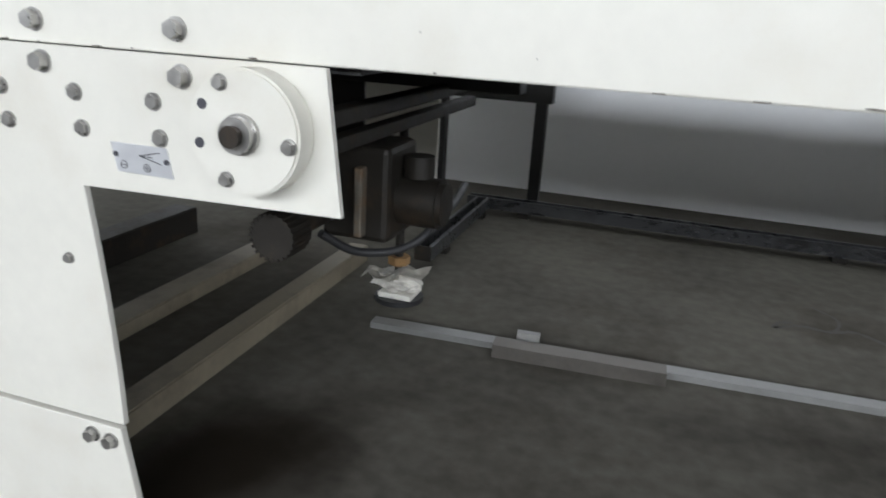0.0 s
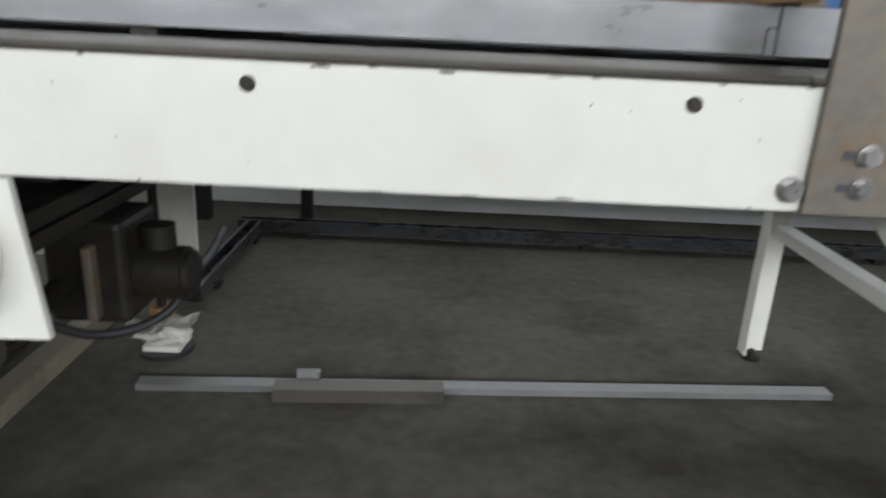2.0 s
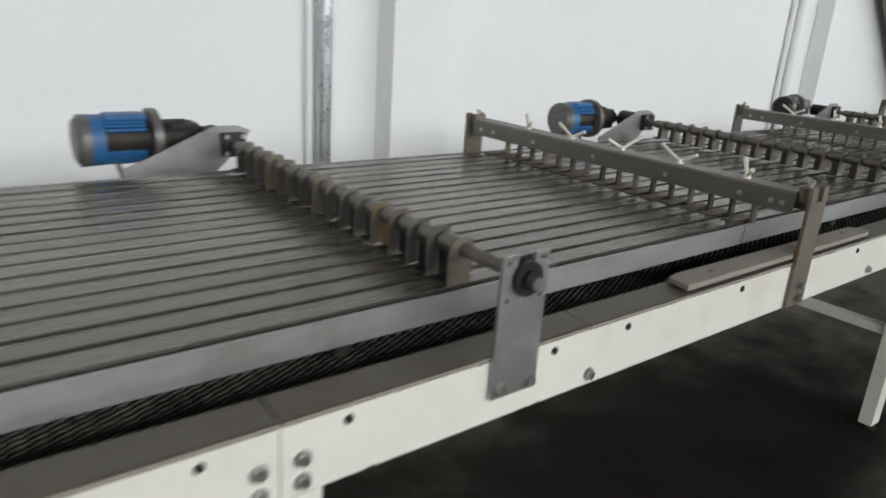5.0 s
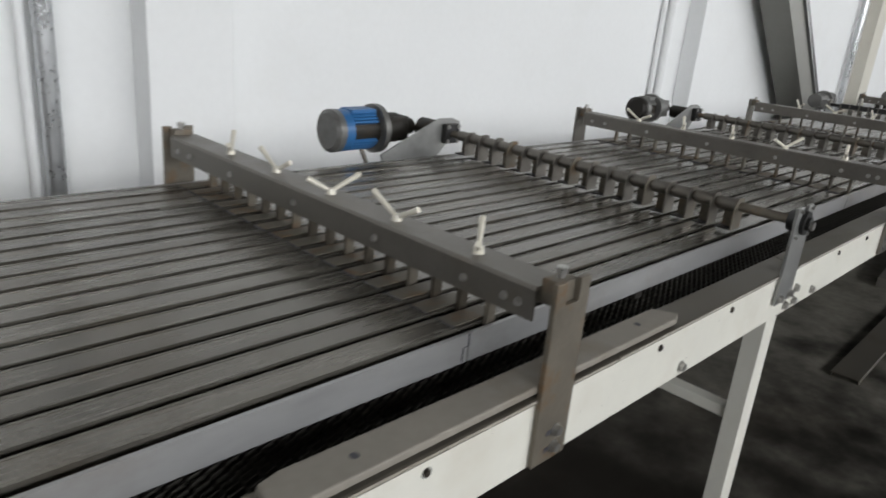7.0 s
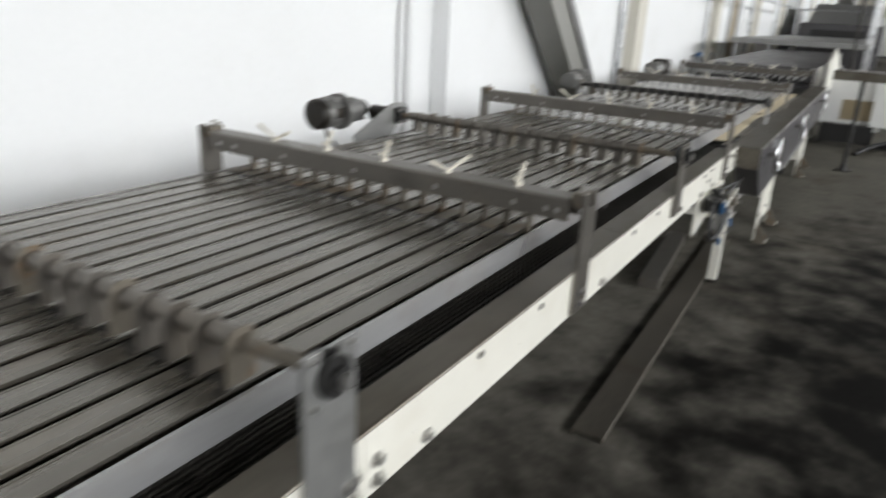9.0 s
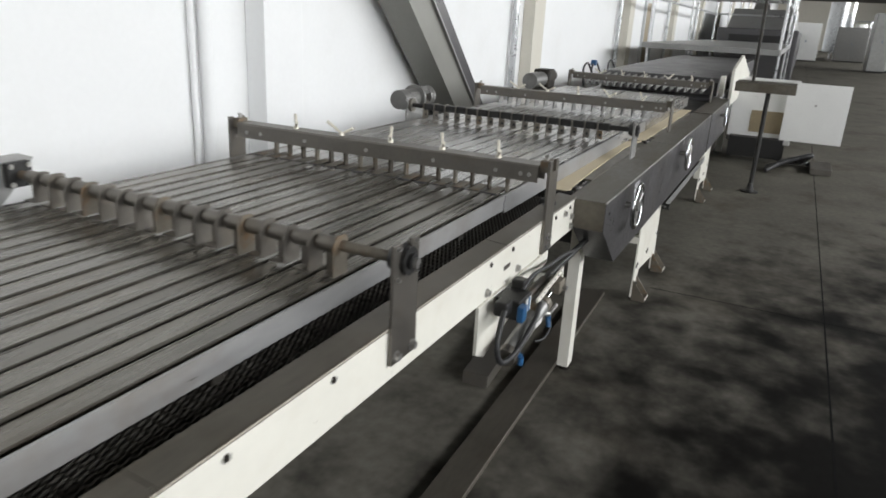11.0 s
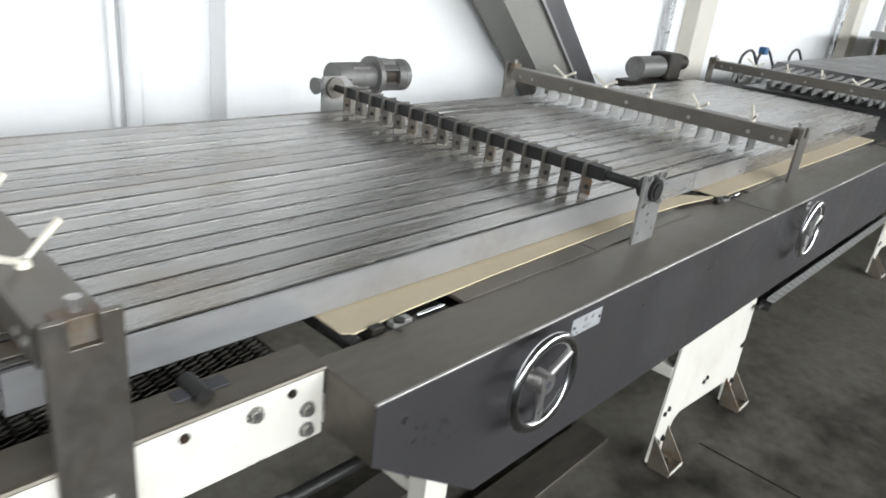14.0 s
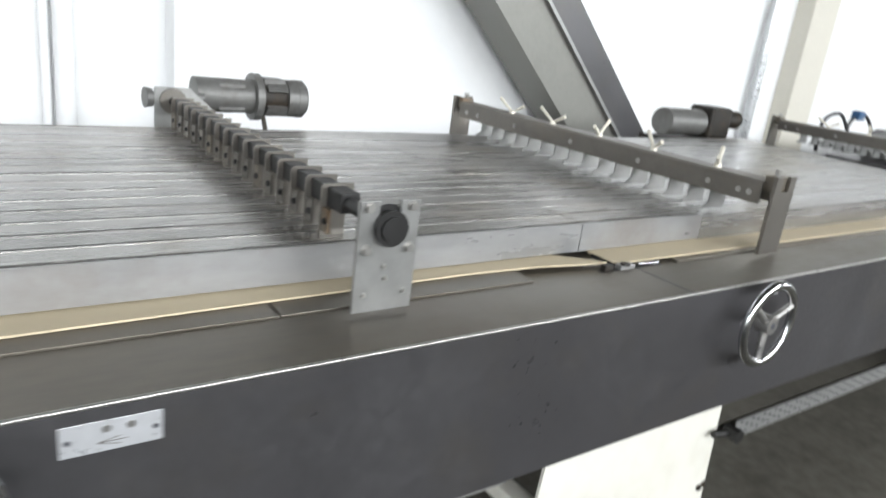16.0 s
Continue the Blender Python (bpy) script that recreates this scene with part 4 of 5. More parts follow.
def flat_on_floor(name, a, b, w, h, mat, label, cat, lip=0.0):
    a, b = Vector((*a, 0)), Vector((*b, 0))
    d = (b - a).normalized()
    n = Vector((-d.y, d.x, 0))
    bm = bmesh.new()
    prof = [(-w / 2, 0), (w / 2, 0), (w / 2, h), (-w / 2, h)]
    if lip:
        prof = [(-w / 2, 0), (-w / 2 + 0.004, 0), (-w / 2 + 0.004, h - 0.004), (w / 2 - 0.004, h - 0.004), (w / 2 - 0.004, 0), (w / 2, 0), (w / 2, h - 0.001), (w / 2 - 0.001, h), (-w / 2 + 0.001, h), (-w / 2, h - 0.001)]
    v0 = [bm.verts.new(a + n * u + Vector((0, 0, z))) for u, z in prof]
    v1 = [bm.verts.new(b + n * u + Vector((0, 0, z))) for u, z in prof]
    k = len(prof)
    bm.faces.new(v0)
    bm.faces.new(list(reversed(v1)))
    for i in range(k):
        bm.faces.new((v0[(i + 1) % k], v0[i], v1[i], v1[(i + 1) % k]))
    bmesh.ops.recalc_face_normals(bm, faces=bm.faces)
    return solid(name, bm, mat, label, cat)


flat_on_floor("floor_strip", (2.495, 0.922), (4.36, 1.025), 0.045, 0.018, GALV, "long galvanised strip lying on the floor", "metal strip", 1)
flat_on_floor("channel_offcut", (2.853, 0.898), (3.292, 0.925), 0.055, 0.036, STEEL, "short steel channel offcut lying on the floor strip", "channel offcut", 1)
flat_on_floor("bent_clip", (2.905, 0.944), (2.965, 0.948), 0.020, 0.055, GALV, "small bent galvanised clip on the floor strip", "metal clip", 1)
flat_on_floor("floor_channel", (8.315, 0.100), (11.42, 0.180), 0.125, 0.022, LEDGE, "long dusty steel channel lying on the floor", "steel channel", 1)
flat_on_floor("floor_block", (10.015, 0.345), (11.10, 0.44), 0.115, 0.060, STEEL, "dusty grey box section lying on the floor", "steel box section")
flat_on_floor("floor_offcut", (4.78, 1.10), (4.93, 1.05), 0.04, 0.035, STEEL, "short steel tube offcut on the floor", "tube offcut", 1)


# ---------------------------------------------------------------- grey cover with handwheels
COV_Y0, COV_Z1, COV_Z0 = -0.122, 0.900, 0.588


def cover(x0, x1, label, seam=None, chamfer=True):
    c = thing("side_cover", (x0 + 0.4, COV_Y0, COV_Z0), label, "machine cover", "grey side covers")
    low = [(x0, 0.785), (x0 + 0.27, COV_Z0)] if chamfer else [(x0, COV_Z0)]
    part("front_panel", P([*low, (x1, COV_Z0), (x1, COV_Z1 - 0.004), (x0, COV_Z1 - 0.004)], "y", COV_Y0, COV_Y0 + 0.003, 0.0008), COVER, c)
    top = part("top_panel", B(x0, x1, COV_Y0 + 0.0015, 0.030, COV_Z1 - 0.003, COV_Z1, 0.0009), LEDGE, c, "dusty top of the cover")
    part("rolled_edge", C((x0, COV_Y0 + 0.002, COV_Z1 - 0.003), (x1, COV_Y0 + 0.002, COV_Z1 - 0.003), 0.0035, 10), ZINC, c, round_=True)
    part("end_panel", P([(COV_Y0 + 0.0032, 0.785 if chamfer else COV_Z0), (-0.001, 0.785 if chamfer else COV_Z0), (-0.001, COV_Z1 - 0.0035), (COV_Y0 + 0.0032, COV_Z1 - 0.0035)], "x", x0, x0 + 0.002), LEDGE, c)
    if chamfer:
        part("chamfer_panel", P([(x0 + 0.002, 0.784), (x0 + 0.27, COV_Z0), (x0 + 0.27, COV_Z0 + 0.003), (x0 + 0.002, 0.788)], "y", COV_Y0 + 0.0032, 0.0), COVER, c)
    part("bottom_panel", B(x0 + (0.272 if chamfer else 0.0), x1, COV_Y0 + 0.0032, 0.0, COV_Z0, COV_Z0 + 0.003), COVER, c)
    part("screw", bolt(bmesh.new(), x0 + 0.065, COV_Y0, 0.845, 0.007, 0.005), COVER, c)
    return c


cov = cover(10.047, 13.50, "long grey metal side cover with chrome handwheels")
part("cover_seam", B(11.700, 11.703, COV_Y0 + 0.003, 0.030, 0.8995, 0.9006), INK, cov)
cov2 = cover(13.56, 15.10, "shorter grey metal side cover farther along", chamfer=False)
# fixed steel strip behind the cover's top
part("inner_strip", B(10.40, 10.88, 0.0305, 0.175, 0.896, 0.9035, 0.001), LEDGE, cov)
part("inner_strip", B(10.884, 11.40, 0.0305, 0.175, 0.896, 0.9035, 0.001), LEDGE, cov)
part("inner_strip", B(11.401, 11.849, 0.0305, 0.20, 0.886, 0.8965, 0.001), LEDGE, cov)
part("inner_strip", B(11.85, 13.4, 0.0305, 0.175, 0.896, 0.9035, 0.001), LEDGE, cov)


def handwheel(x, y, z, turn, mat=CHROME):
    w = thing("handwheel", (x, y, z), "chrome three spoked handwheel on the grey cover", "handwheel", "handwheels on the cover")
    R, r = 0.091, 0.0115
    bm = bmesh.new()
    seg, sub = 48, 12
    rings = []
    for i in range(seg):
        a = 2 * math.pi * i / seg
        rings.append([bm.verts.new((x + math.cos(a) * (R + r * math.cos(b)), y + 0.8 * r * math.sin(b), z + math.sin(a) * (R + r * math.cos(b)))) for b in [2 * math.pi * j / sub for j in range(sub)]])
    for i in range(seg):
        a, b = rings[i], rings[(i + 1) % seg]
        for j in range(sub):
            bm.faces.new((a[j], b[j], b[(j + 1) % sub], a[(j + 1) % sub]))
    bmesh.ops.recalc_face_normals(bm, faces=bm.faces)
    part("rim", bm, mat, w, round_=True)
    for k in range(3):
        a = radians(turn + 120 * k)
        part("spoke", C((x + 0.016 * math.cos(a), y + 0.004, z + 0.016 * math.sin(a)), (x + R * math.cos(a), y, z + R * math.sin(a)), 0.0085, 12, 0.0075), ZINC, w, round_=True)
    part("hub", cyl(C((x, y - 0.010, z), (x, y + 0.022, z), 0.021, 20), (x, y + 0.022, z), (x, COV_Y0 + 0.0005, z), 0.013, 16), ZINC, w, round_=True)
    part("hub_hole", C((x, y - 0.0108, z), (x, y - 0.0095, z), 0.008, 14), INK, w)


handwheel(10.416, -0.172, 0.818, 30)
handwheel(11.930, -0.172, 0.818, 25)
handwheel(14.30, -0.172, 0.818, 40)


def name_plate(x0, x1, z0, z1):
    p = thing("name_plate", (x0, COV_Y0, z0), "small engraved metal label with two rivets on the grey cover", "label plate", "label plates")
    part("plate", B(x0, x1, COV_Y0 - 0.0016, COV_Y0 - 0.0004, z0, z1, 0.0003), PLATEM, p)
    for x in (x0 + 0.008, x1 - 0.008):
        part("rivet", C((x, COV_Y0 - 0.0035, (z0 + z1) / 2), (x, COV_Y0 - 0.0016, (z0 + z1) / 2), 0.0032, 10), INK, p)
    xm = (x0 + x1) / 2
    for a, b in (((xm - 0.016, 0.3), (xm + 0.008, 0.42)), ((xm - 0.016, 0.3), (xm + 0.008, 0.16)), ((xm - 0.016, 0.3), (xm + 0.016, 0.3))):
        part("mark", tube(bmesh.new(), [(a[0], COV_Y0 - 0.0018, z0 + a[1] * (z1 - z0)), (b[0], COV_Y0 - 0.0018, z0 + b[1] * (z1 - z0))], 0.0005, 4), STEEL, p)
    for x in (xm - 0.006, xm + 0.02):
        part("mark", C((x, COV_Y0 - 0.002, z0 + 0.72 * (z1 - z0)), (x, COV_Y0 - 0.0016, z0 + 0.72 * (z1 - z0)), 0.005, 14), ZINC, p)


name_plate(10.565, 10.675, 0.838, 0.878)
name_plate(12.000, 12.030, 0.86, 0.888)


# ---------------------------------------------------------------- cream belt beside the slats
def side_belt(x0, x1, taper):
    b = thing("plastic_belt", (x0, 0.08, 0.90), "cream coloured plastic belt running beside the slats", "conveyor belt", "cream belts")
    if taper:
        pts = [(x0 + 0.015, 0.048), (x0 + 0.14, 0.060), (x0 + 0.40, 0.072), (x0 + 0.92, 0.085), (x0 + 1.17, 0.092), (x0 + 1.34, 0.084), (x1 - 0.02, 0.062), (x1, 0.066), (x1 - 0.12, 0.150), (x1 - 0.14, 0.185), (x0, 0.185), (x0, 0.062)]
    else:
        pts = [(x0 + 0.015, 0.052), (x1, 0.052), (x1, 0.160), (x0, 0.160), (x0, 0.064)]
    part("belt", P(pts, "z", 0.9045, 0.9080), BELT, b)
    part("belt_edge", B(x0 + 0.01, x0 + 0.05, 0.060, 0.150, 0.897, 0.9042, 0.003), BELT, b)
    part("end_roller", C((x0 + 0.012, 0.034, 0.893), (x0 + 0.012, 0.129, 0.893), 0.0135, 16), BLACK, b, round_=True)
    return b


side_belt(10.125, 11.645, True)
side_belt(11.66, 13.6, False)


def belt_tensioner(x, y):
    t = thing("belt_tensioner", (x, y, 0.89), "small steel belt tensioner block in the cover opening", "tensioner", "belt tensioners")
    part("pocket", B(x, x + 0.20, 0.0315, 0.0505, 0.870, 0.8975), BLACK, t)
    part("block", B(x + 0.055, x + 0.10, 0.0325, 0.052, 0.893, 0.908, 0.002), GALV, t)
    part("block", B(x + 0.006, x + 0.035, 0.034, 0.05, 0.893, 0.912, 0.003), DARK, t)
    part("pin", C((x + 0.12, 0.042, 0.902), (x + 0.19, 0.042, 0.902), 0.004, 10), CHROME, t, round_=True)
    part("clip", C((x + 0.07, 0.036, 0.908), (x + 0.07, 0.036, 0.912), 0.011, 16), DARK, t)


belt_tensioner(10.165, 0.04)
belt_tensioner(11.60, 0.04)
# roller and gap on the rail ledge before the cover
rl = thing("guide_roller", (9.86, 0.05, 0.91), "dark guide roller set in the ledge", "roller")
part("roller", C((9.855, 0.022, 0.912), (9.855, 0.078, 0.912), 0.014, 18), BLACK, rl, round_=True)
part("pocket", B(9.82, 9.90, 0.034, 0.060, 0.9105, 0.9142), INK, rl)


# ---------------------------------------------------------------- cream leg plates with slanted feet
def leg_plate(cx, label):
    g = thing("leg_frame", (cx, -0.03, 0.0), label, "machine leg", "cream leg frames")
    pts = [(cx - 0.36, 0.02), (cx - 0.345, 0.15), (cx - 0.31, 0.56), (cx + 0.31, 0.56), (cx + 0.34, 0.14), (cx + 0.345, 0.02), (cx + 0.24, 0.02), (cx + 0.235, 0.11)]
    for k in range(6):
        a = radians(90 * k / 5)
        pts.append((cx - 0.17 - 0.06 * math.sin(a), 0.15 - 0.05 * (1 - math.cos(a)) + 0.0))
    pts += [(cx - 0.24, 0.02)]
    part("plate", P(pts, "y", -0.036, -0.028), CREAM, g)
    for s, x in ((-1, cx - 0.30), (1, cx + 0.29)):
        w = 0.05
        ft = part("foot", B(x - w, x + w, -0.116, -0.037, 0.0, 0.010, 0.002), RUSTY, g, "rust stained folded foot bracket")
        for q in (-w, w - 0.005):
            part("gusset", P([(-0.037, 0.0105), (-0.116, 0.0105), (-0.112, 0.026), (-0.037, 0.125)], "x", x + q, x + q + 0.005), RUSTY, ft)
        part("foot_face", P([(-0.116, 0.0105), (-0.119, 0.0105), (-0.119, 0.022), (-0.116, 0.022)], "x", x - w + 0.006, x + w - 0.006), CREAM, ft)
        for dx, dz in ((-0.02, 0.085), (0.02, 0.085)):
            part("bolt", bolt(bmesh.new(), x + dx, -0.0365, dz, 0.010, 0.010), BLACK, ft)
        part("floor_bolt", bolt(bmesh.new(), x, -0.075, 0.011, 0.010, 0.02, (0, 0, 1)), BLACK, ft)
    for dx, z in ((-0.315, 0.20), (-0.29, 0.21), (-0.02, 0.21), (0.005, 0.218), (0.305, 0.25), (0.325, 0.255)):
        part("plate_bolt", bolt(bmesh.new(), cx + dx, -0.036, z, 0.008, 0.006), DARK, g)
    part("cross_tie", B(cx - 0.33, cx - 0.28, -0.027, 1.2, 0.34, 0.38, 0.003), CREAM, g)
    part("far_plate", B(cx - 0.33, cx + 0.33, 1.2, 1.208, 0.02, 0.80), CREAM, g)
    return g


leg_plate(11.775, "cream painted leg plate standing on slanted bolted feet")
leg_plate(14.60, "cream painted leg plate standing on slanted bolted feet")
solid("machine_underside", B(10.42, 15.1, 0.004, 1.30, 0.60, 0.86), BLACK, "dark closed machine body under the belt", "machine body")


def cable_tray(x0, x1, z, y, label):
    c = thing("cable_tray", (x0, y, z), label, "cable tray", "perforated cable trays")
    part("tray_side", B(x0, x1, y, y + 0.0025, z, z + 0.055), GALV, c)
    part("tray_floor", B(x0, x1, y + 0.0026, y + 0.06, z, z + 0.0025), GALV, c)
    bm = bmesh.new()
    x = x0 + 0.02
    k = 0
    while x < x1 - 0.02:
        for dz in ((0.012, 0.034) if k % 2 else (0.022, 0.044)):
            box(bm, x, x + 0.013, y - 0.0006, y + 0.001, z + dz, z + dz + 0.005)
        x += 0.028
        k += 1
    part("slots", bm, INK, c)


cable_tray(10.95, 11.45, 0.40, 0.06, "short perforated galvanised cable tray under the cover")
cable_tray(12.14, 14.2, 0.40, -0.06, "long perforated galvanised cable tray beside the leg plate")
lk = solid("black_clamp_knob", cyl(C((12.125, -0.085, 0.425), (12.125, -0.045, 0.425), 0.020, 16), (12.05, -0.055, 0.435), (12.125, -0.06, 0.425), 0.009, 10), BLACK, "black clamp knob on the leg plate corner", "knob", round_=True)


# ---------------------------------------------------------------- pneumatic cylinder assembly
def pneumatics():
    p = thing("pneumatic_unit", (9.4, -0.06, 0.62), "pneumatic cylinder with blue valve and hoses on a cream bracket", "pneumatic unit")
    part("bracket_plate", P([(9.14, 0.776), (9.14, 0.63), (9.20, 0.60), (9.42, 0.66), (9.74, 0.74), (9.74, 0.776)], "y", -0.006, 0.004), CREAM, p, "cream bracket plate")
    a, b = Vector((9.22, -0.075, 0.625)), Vector((9.49, -0.075, 0.672))
    d = (b - a).normalized()
    cy = part("cylinder", C(a, b, 0.026, 24), GALV, p, "grey pneumatic cylinder barrel", round_=True)
    part("end_cap", C(b, b + d * 0.028, 0.029, 20), RUSTY, cy, round_=True)
    part("end_cap", C(a - d * 0.03, a, 0.029, 20), STEEL, cy, round_=True)
    part("piston_rod", C(b + d * 0.028, b + d * 0.12, 0.008, 14), CHROME, cy, round_=True)
    e = b + d * 0.12
    part("rod_clevis", B(e.x - 0.005, e.x + 0.055, e.y - 0.025, e.y + 0.028, e.z - 0.016, e.z + 0.028, 0.004), RUSTY, cy)
    part("clevis_pin", C((e.x + 0.03, e.y - 0.04, e.z), (e.x + 0.03, e.y + 0.04, e.z), 0.008, 12), ZINC, cy, round_=True)
    m = a.lerp(b, 0.66)
    part("sticker", B(m.x - 0.03, m.x + 0.03, m.y - 0.0275, m.y - 0.026, m.z - 0.008, m.z + 0.006), WHITEP, cy)
    v = part("valve_block", B(9.245, 9.345, -0.085, -0.012, 0.715, 0.775, 0.004), BLACK, p, "black valve with a blue coil")
    part("valve_coil", B(9.225, 9.262, -0.105, -0.086, 0.720, 0.768, 0.003), BLUEP, v)
    part("valve_face", B(9.30, 9.338, -0.089, -0.0855, 0.722, 0.765, 0.001), WHITEP, v)
    part("valve_face", B(9.312, 9.326, -0.0905, -0.0892, 0.722, 0.765), BLUEP, v)
    part("plug", B(9.185, 9.235, -0.07, -0.03, 0.745, 0.785, 0.006), BLACK, v)
    part("plug", B(9.345, 9.385, -0.06, -0.02, 0.765, 0.80, 0.005), BLACK, v)
    # cream angle bar with holes
    an = part("angle_bar", P([(9.42, 0.705), (9.68, 0.735), (9.68, 0.752), (9.42, 0.724)], "y", -0.085, -0.079), CREAM, p, "cream angle bar with holes")
    part("angle_leg", B(9.672, 9.684, -0.085, -0.079, 0.66, 0.736), CREAM, an)
    part("angle_leg", B(9.415, 9.43, -0.085, -0.06, 0.65, 0.71), RUSTY, an)
    for k in range(7):
        x = 9.45 + k * 0.034
        z = 0.7165 + (x - 9.42) * 0.115
        part("hole", C((x, -0.0862, z), (x, -0.084, z), 0.0032, 8), INK, an)
    # rods and hoses
    part("push_rod", C((9.42, -0.045, 0.722), (10.30, -0.035, 0.712), 0.011, 14), BLACK, p, "black push rod", round_=True)
    part("rod_sleeve", C((9.42, -0.045, 0.722), (9.60, -0.043, 0.720), 0.015, 14), DARK, p, round_=True)
    part("hose", tube(bmesh.new(), curve_points([(9.34, -0.06, 0.775), (9.45, -0.055, 0.79), (9.62, -0.05, 0.765), (9.78, -0.045, 0.75), (9.95, -0.04, 0.725)]), 0.0065), RUBBER, p, "black air hose", round_=True)
    part("hose", tube(bmesh.new(), curve_points([(9.20, -0.06, 0.765), (9.15, -0.07, 0.74), (9.12, -0.075, 0.68), (9.14, -0.085, 0.630), (9.22, -0.100, 0.640), (9.34, -0.105, 0.685), (9.43, -0.09, 0.705)]), 0.0085), RUBBER, p, "thick black corrugated hose", round_=True)
    part("hose", tube(bmesh.new(), curve_points([(9.50, -0.10, 0.64), (9.50, -0.11, 0.605), (9.44, -0.11, 0.588), (9.38, -0.10, 0.60)]), 0.0038), RUBBER, p, round_=True)
    f = part("air_fitting", cyl(C((9.50, -0.10, 0.65), (9.50, -0.10, 0.632), 0.009, 12), (9.50, -0.10, 0.632), (9.495, -0.105, 0.605), 0.008, 12), BLUEP, p, "blue push fitting", round_=True)
    part("brass_elbow", cyl(C((9.48, -0.08, 0.655), (9.50, -0.105, 0.65), 0.011, 10), (9.50, -0.105, 0.655), (9.545, -0.11, 0.665), 0.006, 8), ZINC, f, round_=True)
    part("air_fitting", cyl(C((9.26, -0.10, 0.60), (9.26, -0.10, 0.575), 0.009, 12), (9.26, -0.08, 0.61), (9.26, -0.10, 0.60), 0.008, 10), BLUEP, p, round_=True)
    tag = solid("rail_tag", B(9.325, 9.372, -0.0016, -0.0003, 0.828, 0.842), STEEL, "small blank metal tag on the rail", "tag")


pneumatics()


# ---------------------------------------------------------------- slanted duct against the wall
def duct():
    d = thing("slanted_duct", (14.3, 2.35, 0.0), "slanted grey sheet metal duct rising along the white wall", "duct")
    y0, y1 = 2.36, 2.70
    sx = -1.06
    def xz(x, z):
        return (x + (z - 0.9) * sx * 1.0, z)
    zb, zt = 0.0, HALL_H - 0.47
    part("wide_face", P([xz(13.74, zb), xz(14.178, zb), xz(14.178, zt), xz(13.74, zt)], "y", y0 + 0.03, y1), DUCT, d)
    part("side_flange", P([xz(14.181, zb), xz(14.57, zb), xz(14.57, zt), xz(14.181, zt)], "y", y0 + 0.10, y1 - 0.05), COVER, d, "dark steel side of the duct")
    part("edge_strip", P([xz(14.16, zb), xz(14.192, zb), xz(14.192, zt), xz(14.16, zt)], "y", y0, y0 + 0.029), GALV, d, "bright folded edge")
    for z in (1.65, 3.1):
        part("sheet_seam", P([xz(13.735, z), xz(14.155, z), xz(14.155, z + 0.012), xz(13.735, z + 0.012)], "y", y0 + 0.024, y0 + 0.0295), DUCT, d)


duct()


# ---------------------------------------------------------------- farther machines along the line
def infeed_table():
    m = thing("roller_section", (16.5, 0.6, 0.0), "next machine section with rollers and a dark flat band", "machine")
    part("body", B(15.12, 21.5, 0.0, 1.35, 0.55, 0.88, 0.01), COVER, m)
    for k in range(16):
        y = 0.12 + k * 0.073
        part("lane_roller", C((14.7, y, 0.975), (15.6, y, 1.03), 0.016, 10), GALV, m, round_=True)
    part("flat_band", P([(15.5, 1.02), (15.6, 1.06), (21.5, 1.10), (21.5, 0.885), (15.5, 0.885)], "y", 0.05, 1.30), COVER, m, "dark flat band")
    part("side_post", B(15.45, 15.52, -0.02, 0.03, 0.885, 1.10), CREAM, m)
    part("cheek_plate", P([(16.0, 0.75), (18.8, 0.75), (18.8, 0.98), (17.0, 1.28), (16.0, 1.15)], "y", -0.06, -0.03), CREAM, m, "cream side cheek")
    for x in (15.4, 17.5, 20.5):
        part("leg", B(x, x + 0.08, 0.05, 0.13, 0.0, 0.549), CREAM, m)
    for x in (15.0, 15.35, 16.1):
        part("hose_loop", tube(bmesh.new(), curve_points([(x, 1.36, 0.9), (x + 0.08, 1.40, 1.08), (x + 0.32, 1.42, 1.13), (x + 0.42, 1.38, 1.0)]), 0.011), RUBBER, m, round_=True)
    part("valve_coil", B(15.5, 15.58, 1.38, 1.44, 1.10, 1.16, 0.01), BLUEP, m)


infeed_table()


def far_motor():
    g = thing("transfer_motor", (14.1, 1.45, 0.9), "dusty dark geared motor behind the lanes", "gear motor")
    part("body", C((13.55, 1.46, 1.03), (13.85, 1.46, 1.03), 0.07, 20), GREYM, g, round_=True)
    part("gear_case", B(13.86, 14.05, 1.38, 1.54, 0.95, 1.12, 0.02), DARK, g)
    part("base", B(13.5, 14.1, 1.31, 1.55, 0.905, 0.949), DARK, g)
    part("stand_leg", B(13.75, 13.85, 1.42, 1.50, 0.0, 0.904), DARK, g)
    part("cover_tube", C((14.06, 1.46, 1.05), (14.2, 1.46, 1.05), 0.05, 16), DARK, g, round_=True)


far_motor()


def white_cabinet():
    c = thing("control_cabinet", (17.4, -0.7, 0.0), "white enamelled cabinet with open door beside the line", "cabinet")
    part("body", B(17.2, 17.9, -0.75, 0.0, 0.22, 0.98, 0.01), WHITEP, c)
    part("door", B(17.05, 17.08, -1.30, -0.62, 0.30, 1.00, 0.005), WHITEP, c, "white open door")
    part("knob", C((17.03, -0.95, 0.75), (17.05, -0.95, 0.75), 0.015, 10), ZINC, c, round_=True)
    part("window", B(17.19, 17.2, -0.62, -0.25, 0.35, 0.62), DOORW, c)
    for y in (-0.7, -0.1):
        part("leg", B(17.3, 17.4, y, y + 0.06, 0.0, 0.219), BLACK, c)
    part("dark_base", B(17.0, 17.18, -0.68, -0.05, 0.06, 0.30), BLACK, c)


white_cabinet()


